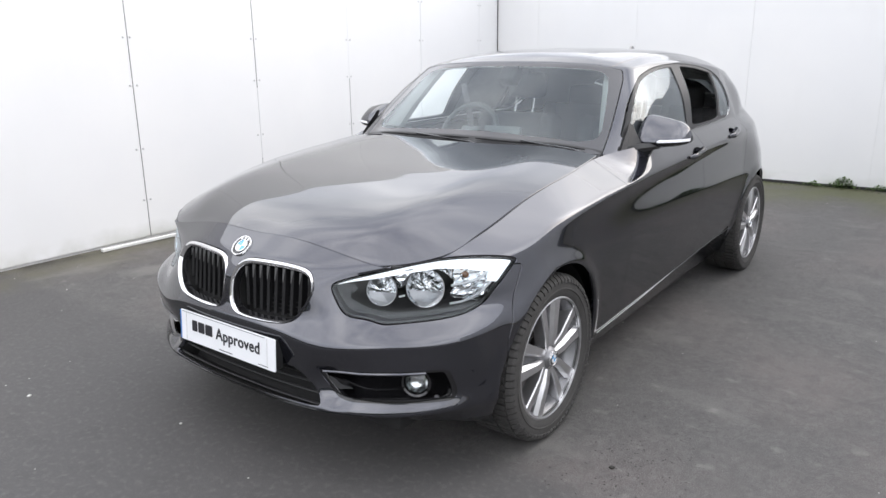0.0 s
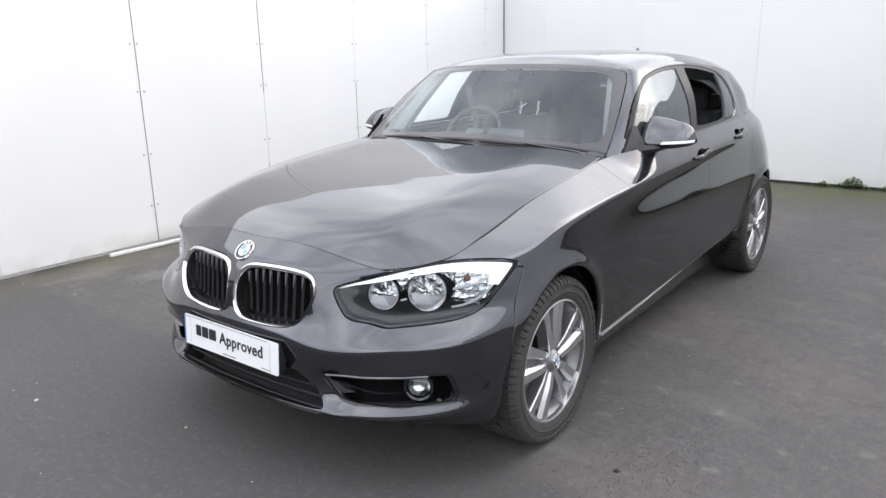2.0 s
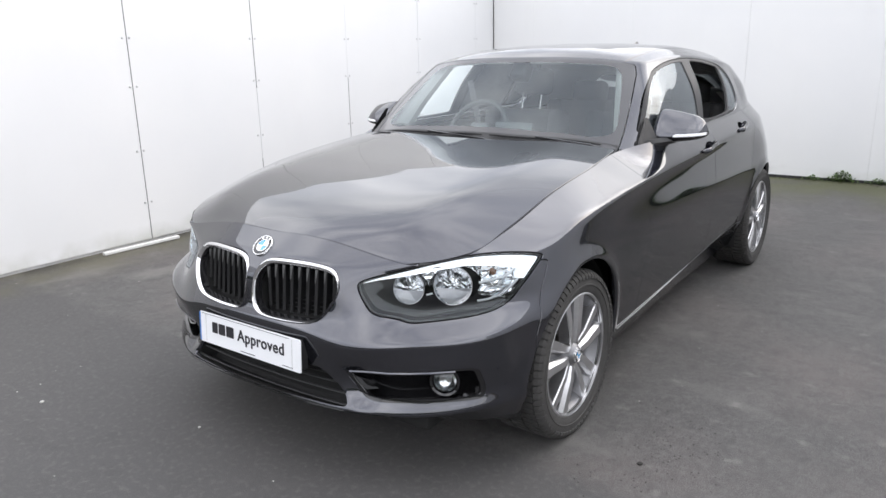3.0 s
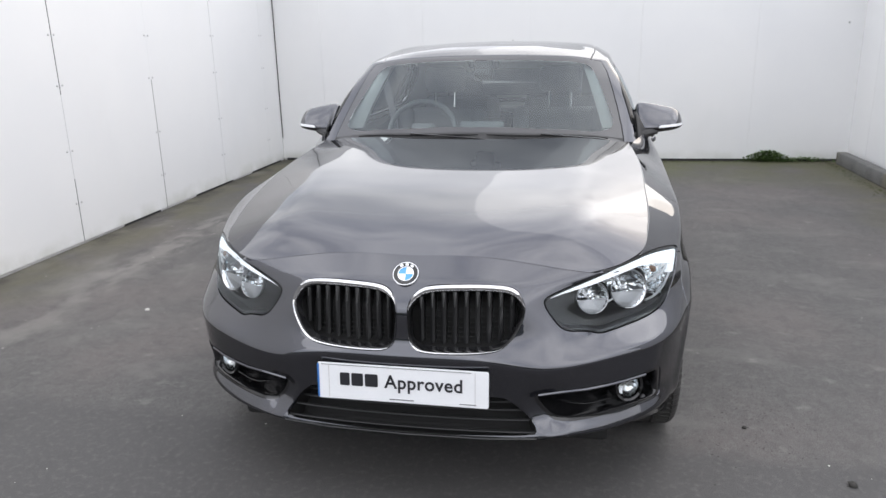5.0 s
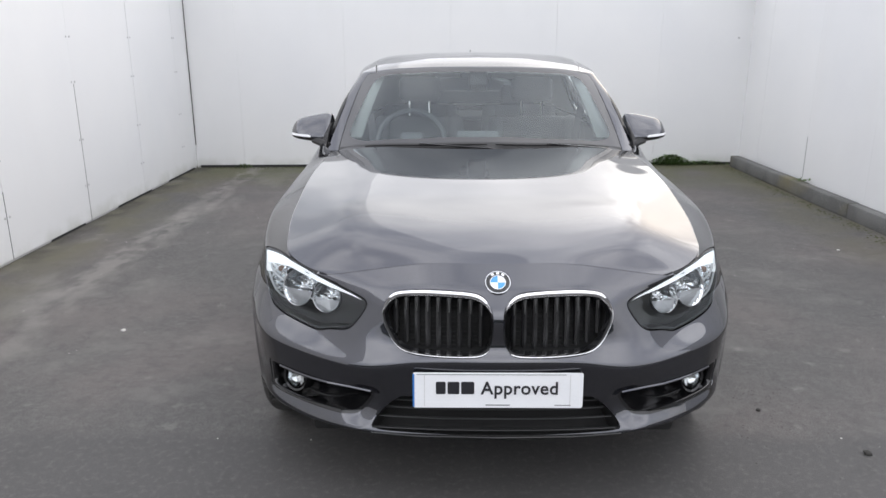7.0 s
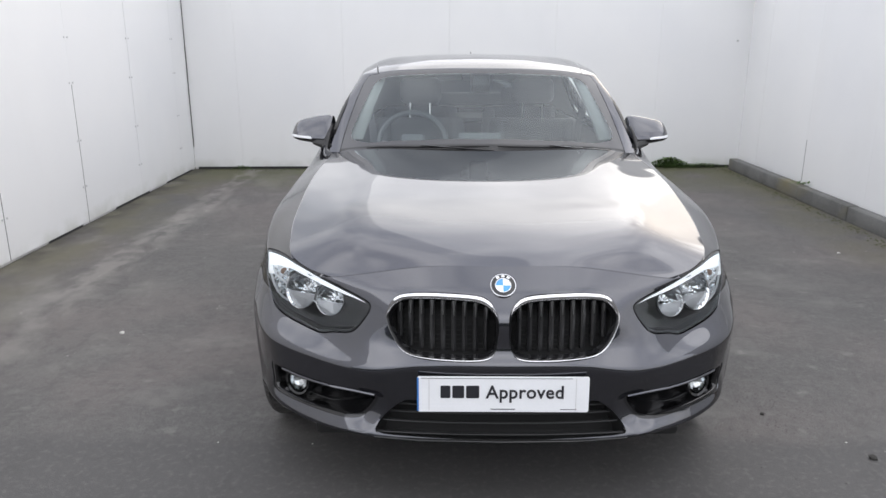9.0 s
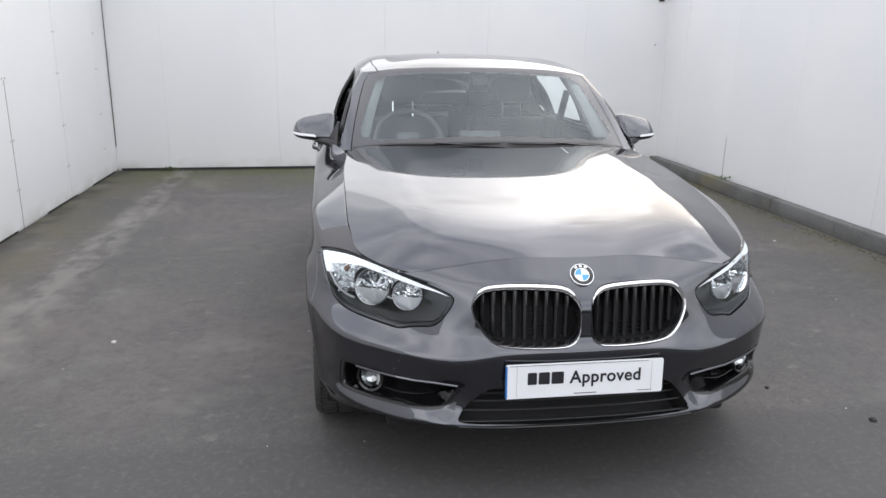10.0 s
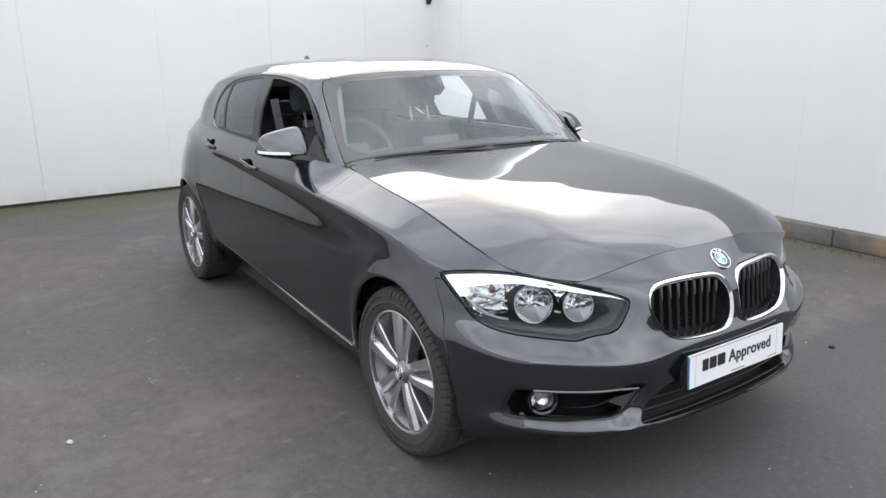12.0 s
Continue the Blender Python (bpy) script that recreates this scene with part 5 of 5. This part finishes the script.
bp, bn = on(bumper_skin, 0.0, .770)
roundel(car, facing(Vector((0, bp.y, bp.z)) + Vector((0, bn.y, bn.z)) * .002, (0, bn.y, bn.z)), .0405)
for out in (1, -1):
    for wy in (0, 2.655):
        roundel(car, facing((out * (.861 if wy == 0 else .868), wy, .316), (out, 0, 0)), .029, "wheel_badge")


# ---- flank details ----
def door_mirror(out):
    turn, fix = sided(out)
    unit = new("door_mirror")
    unit.parent = car
    tagged(unit, "grey mirror housing with indicator strip")
    # inboard to tip: height of the top and the foot, how far the front bulges
    xs = np.array([.752, .756, .766, .790, .840, .890, .930, .958, .974, .980])
    top = np.array([1.075, 1.105, 1.124, 1.130, 1.124, 1.114, 1.104, 1.086, 1.060, 1.040])
    low = np.array([.998, .990, .985, .985, .989, .995, 1.001, 1.008, 1.016, 1.024])
    fwd = np.array([.955, .918, .893, .880, .880, .889, .905, .932, .965, .990])
    rear = 1.022
    prof = hermite(np.linspace(0, 1, len(xs)), np.stack([xs, top, low, fwd], 1), np.linspace(0, 1, 40))
    a = np.linspace(0, 2 * np.pi, 61)
    c, s = np.cos(a), np.sin(a)
    up = np.sign(s) * np.abs(s) ** .62
    g = np.zeros((40, 61, 3))
    for i, (x, t, l, f) in enumerate(prof):
        # the front leans back towards its top edge
        face = f + (rear - f) * .80 * ((up + 1) / 2) ** 1.5
        g[i, :, 0] = x
        g[i, :, 1] = np.where(c > 0, rear - (rear - face) * np.clip(c, 0, 1) ** .5, rear + .004 * np.abs(c))
        g[i, :, 2] = (t + l) / 2 + up * (t - l) / 2
    shell = sheet(g)
    shell.n *= -1 if (shell.n[len(shell.n) // 2 + 12] * (shell.p[len(shell.p) // 2 + 12] - shell.p.mean(0))).sum() < 0 else 1
    glass_side, cover = split(shell, 1.0228 - shell.p[:, 1])
    cut = 1.014 + (cover.p[:, 0] - .8) * .06
    under, cap = split(cover, cover.p[:, 2] - cut)
    strip_band, cap = split(cap, np.maximum(cap.p[:, 2] - 1.026 - (cap.p[:, 0] - .8) * .06, np.maximum(.862 - cap.p[:, 0], cap.p[:, 1] - 1.0)))
    part("cap", fix((cap.p, [f[::-1] for f in cap.f])), PAINT, unit, "grey painted cap", smooth=60, outward=False)
    part("base", fix((under.p, [f[::-1] for f in under.f])), BLACK_GLOSS, unit, smooth=60, outward=False)
    part("indicator", fix((strip_band.p, [f[::-1] for f in strip_band.f])), WHITE_GLOSS, unit, "white indicator strip", smooth=60, outward=False)
    part("mirror_glass", fix((glass_side.p, [f[::-1] for f in glass_side.f])), MIRROR, unit, smooth=60, outward=False)
    arm = [(.745, .795, .972, .038, .055), (.775, .835, .984, .026, .05), (.805, .895, .995, .019, .05), (.86, .945, 1.002, .013, .045)]
    pts = []
    for x, y, z, h, d in arm:
        pts += [(x, y - d, z), (x, y - d * .6, z + h), (x, y + d, z + h), (x, y + d, z - h), (x, y - d * .6, z - h)]
    faces = [(i * 5 + j, i * 5 + (j + 1) % 5, (i + 1) * 5 + (j + 1) % 5, (i + 1) * 5 + j) for i in range(3) for j in range(5)] + [tuple(range(5)), tuple(reversed(range(15, 20)))]
    part("arm", fix((pts, faces)), BLACK, unit)
    tri = [(.752, .745, .985), (.768, .80, 1.0), (.792, .885, 1.012), (.745, .88, 1.10), (.74, .86, 1.10)]
    part("sail_panel", fix(merged((tri, [(0, 1, 2, 3, 4)]), ([(x + .008, y, z) for x, y, z in tri], [(0, 1, 2, 3, 4)]))), BLACK, unit, smooth=0)
    return unit


def handle(out, key):
    turn, fix = sided(out)
    hy, hz, ry, rz = HANDLES[key]
    unit = new("door_handle")
    unit.parent = front_doors[0 if out > 0 else 1] if key == "front" else rear_doors[0 if out > 0 else 1]
    part("cup", fix(pocket(cups[key], 0.03)), PAINT, unit)
    s = front_door_skin if key == "front" else rear_door_skin
    path, rad = [], []
    for t in np.linspace(-1, 1, 13):
        y = hy + t * .105
        q, n = on(s, y, hz + .004 + t * .012, (1, 2))
        lift = .030 * (1 - abs(t) ** 4) + .002
        path.append((q.x + lift * .9, y, hz + .004 + t * .012))
        rad.append(.009 if abs(t) < .95 else .006)
    part("grip", fix(tube(path, rad, 10, flat=1.5)), PAINT, unit)


for out in (1, -1):
    door_mirror(out)
    for key in ("front", "rear"):
        handle(out, key)
    turn, fix = sided(out)
    # bright line above the sill
    ys = np.linspace(.42, 2.28, 30)
    part("sill_trim", fix(tube([Vector((on(front_door_skin if y < 1.6 else rear_door_skin, y, .30, (1, 2))[0].x + .0005, y, np.interp(y, [.3, .85, 1.7, 2.4], [.268, .284, .329, .364]) + .003)) for y in ys], .0028, 6)), ALLOY, car)
    # wheel housings
    for cy, cz in (ARCH_FRONT, ARCH_REAR):
        n = 28
        prof = [(.822, ARCH_R + .004), (.79, ARCH_R + .012), (.56, ARCH_R + .012), (.56, .02)]
        pts = [(x, cy + r * math.cos(a), cz + r * math.sin(a)) for x, r in prof for a in np.linspace(-.35, math.pi + .35, n)]
        part("wheel_housing", fix((pts, [(i * n + j, i * n + j + 1, (i + 1) * n + j + 1, (i + 1) * n + j) for i in range(3) for j in range(n - 1)])), DARK, car)

# cowl and wipers
rows = []
for x in np.linspace(-.69, .69, 41):
    a = abs(x) / .703
    y0 = .565 + (.622 - .565) * a**1.6
    z0 = .998 + (.975 - .998) * a**4
    p = on(screen_skin, abs(x), y0 + .10, (0, 1))[0]
    rows.append([(x, y0 + .002, z0 - .012), (x, y0 + .03, z0 - .022), (x, y0 + .06, p.z - .035), (x, y0 + .10, p.z + .001)])
pts = [p for r in rows for p in r]
part("cowl", (pts, [(i * 4 + j, (i + 1) * 4 + j, (i + 1) * 4 + j + 1, i * 4 + j + 1) for i in range(40) for j in range(3)]), BLACK, car)


def wiper(x0, x1, xp):
    unit = new("wiper")
    unit.parent = car
    path = []
    for x in np.linspace(x0, x1, 12):
        y = .565 + .057 * (abs(x) / .703) ** 1.6 + .085
        p, n = on(screen_skin, abs(x), y, (0, 1))
        path.append(Vector((x, p.y, p.z)) + Vector((0, n.y, n.z)) * .010)
    part("blade", tube(path, [.0025] + [.0045] * 10 + [.0025], 8, flat=1.3), BLACK, unit)
    arm = [(xp, .625 + .02 * abs(xp), .985), (xp + (path[5].x - xp) * .15, .64, 1.0), path[5] + Vector((0, -.012, .010)), path[5]]
    part("arm", tube(arm, [.010, .008, .0055, .004], 8, flat=.6), BLACK_GLOSS, unit)


wiper(-.56, .03, .10)
wiper(.07, .62, .64)

# aerial fin
pts = []
for t in np.linspace(0, 1, 9):
    tall, wide = .070 * math.sin(math.pi * min(1, t * .72)) ** 1.3 + .002, .022 * (1 - .5 * t)
    y = 2.50 + .15 * t
    for q in np.linspace(0, math.pi, 9):
        pts.append((wide * math.cos(q) * (1 - .6 * math.sin(q)), y + .03 * math.sin(q), 1.375 - .10 * (y - 2.5) + tall * math.sin(q)))
part("aerial_fin", (pts, [(i * 9 + j, (i + 1) * 9 + j, (i + 1) * 9 + j + 1, i * 9 + j + 1) for i in range(8) for j in range(8)] + [tuple(range(72, 81))]), PAINT, car)

# ---- cabin ----
part("underbody", rounded_box((1.24, 3.9, .06), .02, 2, (0, 1.35, .23)), DARK, car)
part("cabin_floor", rounded_box((1.5, 2.7, .05), .01, 1, (0, 1.9, .33)), CLOTH, car)
part("bulkhead", rounded_box((1.46, .04, .6), .01, 1, (0, .60, .64)), DARK, car)
part("engine_cover", rounded_box((.86, .95, .3), .05, 2, (0, .03, .58)), DARK, car)
part("parcel_shelf", rounded_box((1.2, .5, .03), .01, 1, (0, 2.88, .94)), INTERIOR, car)
part("rear_window_trim", rounded_box((1.0, .03, .10), .01, 2, (0, 3.12, 1.06)), INTERIOR, car)
part("headliner", (lambda s: (s.p - np.array([0, 0, .03]), s.f))(joined(roof_skin, mirrored(roof_skin))), LINER, car)
dash = new("dashboard")
dash.parent = car
n = 25
sec = [(.62, .93), (.66, .958), (.80, .972), (.98, .965), (1.06, .945), (1.09, .90), (1.08, .80), (1.02, .68), (.70, .66)]
pts = [(x, y + .02 * (x / .7) ** 2, z + (.028 * math.exp(-((x + .36) / .16) ** 2) if .9 < y < 1.07 else 0)) for x in np.linspace(-.73, .73, n) for y, z in sec]
m = len(sec)
part("dash_top", (pts, [(i * m + j, i * m + (j + 1) % m, (i + 1) * m + (j + 1) % m, (i + 1) * m + j) for i in range(n - 1) for j in range(m)] + [tuple(range(m)), tuple(reversed(range((n - 1) * m, n * m)))]), INTERIOR, dash)
part("screen", rounded_box((.22, .02, .11), .006, 2, (0, .99, .985), (-12, 0, 0)), INTERIOR, dash)
wheel_at = pose(-.36, 1.20, .955, 62, 0, 0)
steer = new("steering_wheel")
steer.parent = car
part("ring", moved(tube([(.185 * math.cos(a), .185 * math.sin(a), 0) for a in np.linspace(0, 2 * math.pi, 40, endpoint=False)], .014, 10, True), wheel_at), INTERIOR, steer)
for a in (0, math.pi, -math.pi / 2):
    part("spoke", moved(tube([(.05 * math.cos(a), .05 * math.sin(a), -.02), (.18 * math.cos(a), .18 * math.sin(a), 0)], .018, 8, flat=.5), wheel_at), INTERIOR, steer)
hub = rounded_box((.13, .12, .05), .02, 3)
hub.transform(wheel_at @ Matrix.Translation((0, 0, -.02)))
part("hub", hub, INTERIOR, steer)


def seat(x, y, rear=False):
    unit = new("rear_seat" if rear else "front_seat")
    unit.parent = car
    w = .50
    part("cushion", rounded_box((w, .52, .18), .06, 4, (x, y - .22, .50), (6, 0, 0)), CLOTH, unit)
    low = .075
    part("backrest", rounded_box((w, .15, .66 - low), .06, 4, (x, y + .10, .83 - low), (-14, 0, 0)), CLOTH, unit)
    for d in (-1, 1):
        part("bolster", rounded_box((.09, .17, .50), .04, 3, (x + d * .225, y + .06, .80), (-14, 0, 0)), CLOTH, unit)
        part("headrest_post", tube([(x + d * .062, y + .150, 1.11 - (.15 if rear else .07)), (x + d * .062, y + .180, 1.20 - (.15 if rear else .05))], .0080, 8), CHROME, unit)
    part("headrest", rounded_box((.26, .10, .16), .045, 4, (x, y + .20, 1.235 - (.142 if rear else .030)), (-8, 0, 0)), CLOTH, unit)


seat(.365, 1.62)
seat(-.337, 1.62)
seat(.36, 2.50, True)
seat(-.36, 2.50, True)
pod = new("rear_view_mirror")
pod.parent = car
part("sensor_pod", rounded_box((.10, .07, .095), .015, 3, (.0, 1.070, 1.290), (-38, 0, 0)), FRAME_BLACK, pod)
part("mirror_body", rounded_box((.17, .03, .05), .02, 3, (-.01, 1.15, 1.318), (8, 0, -12)), CLOTH, pod)
for out in (1, -1):
    turn, fix = sided(out)
    lining = joined(joined(front_door_skin, rear_door_skin), quarter_skin)
    part("door_lining", fix((lining.p - lining.n * .05, lining.f)), INTERIOR, car)
    part("seat_belt", fix(tube([(.66, 1.58, 1.22), (.62, 1.60, 1.0), (.60, 1.58, .6)], .022, 8, flat=.08)), CLOTH, car)
    trim = [(.668, .815, 1.02), (.628, .905, 1.13), (.585, 1.01, 1.235), (.548, 1.10, 1.312)]
    inner_trim = [(.598, .870, 1.02), (.563, .955, 1.13), (.525, 1.05, 1.235), (.495, 1.125, 1.312)]
    pts = [p for a, b in zip(trim, inner_trim) for p in (a, tuple((u + v) / 2 + w for u, v, w in zip(a, b, (.006, -.012, .008))), b, (b[0], b[1] + .05, b[2]), (a[0], a[1] + .07, a[2]))]
    part("pillar_trim", fix((pts, [(i * 5 + j, i * 5 + (j + 1) % 5, (i + 1) * 5 + (j + 1) % 5, (i + 1) * 5 + j) for i in range(3) for j in range(5)] + [tuple(range(5)), tuple(range(15, 20))])), LINER, car, "pale inner pillar trim")
    pill = pillar_skin
    part("pillar_lining", fix((pill.p - pill.n * .03, pill.f)), LINER, car)
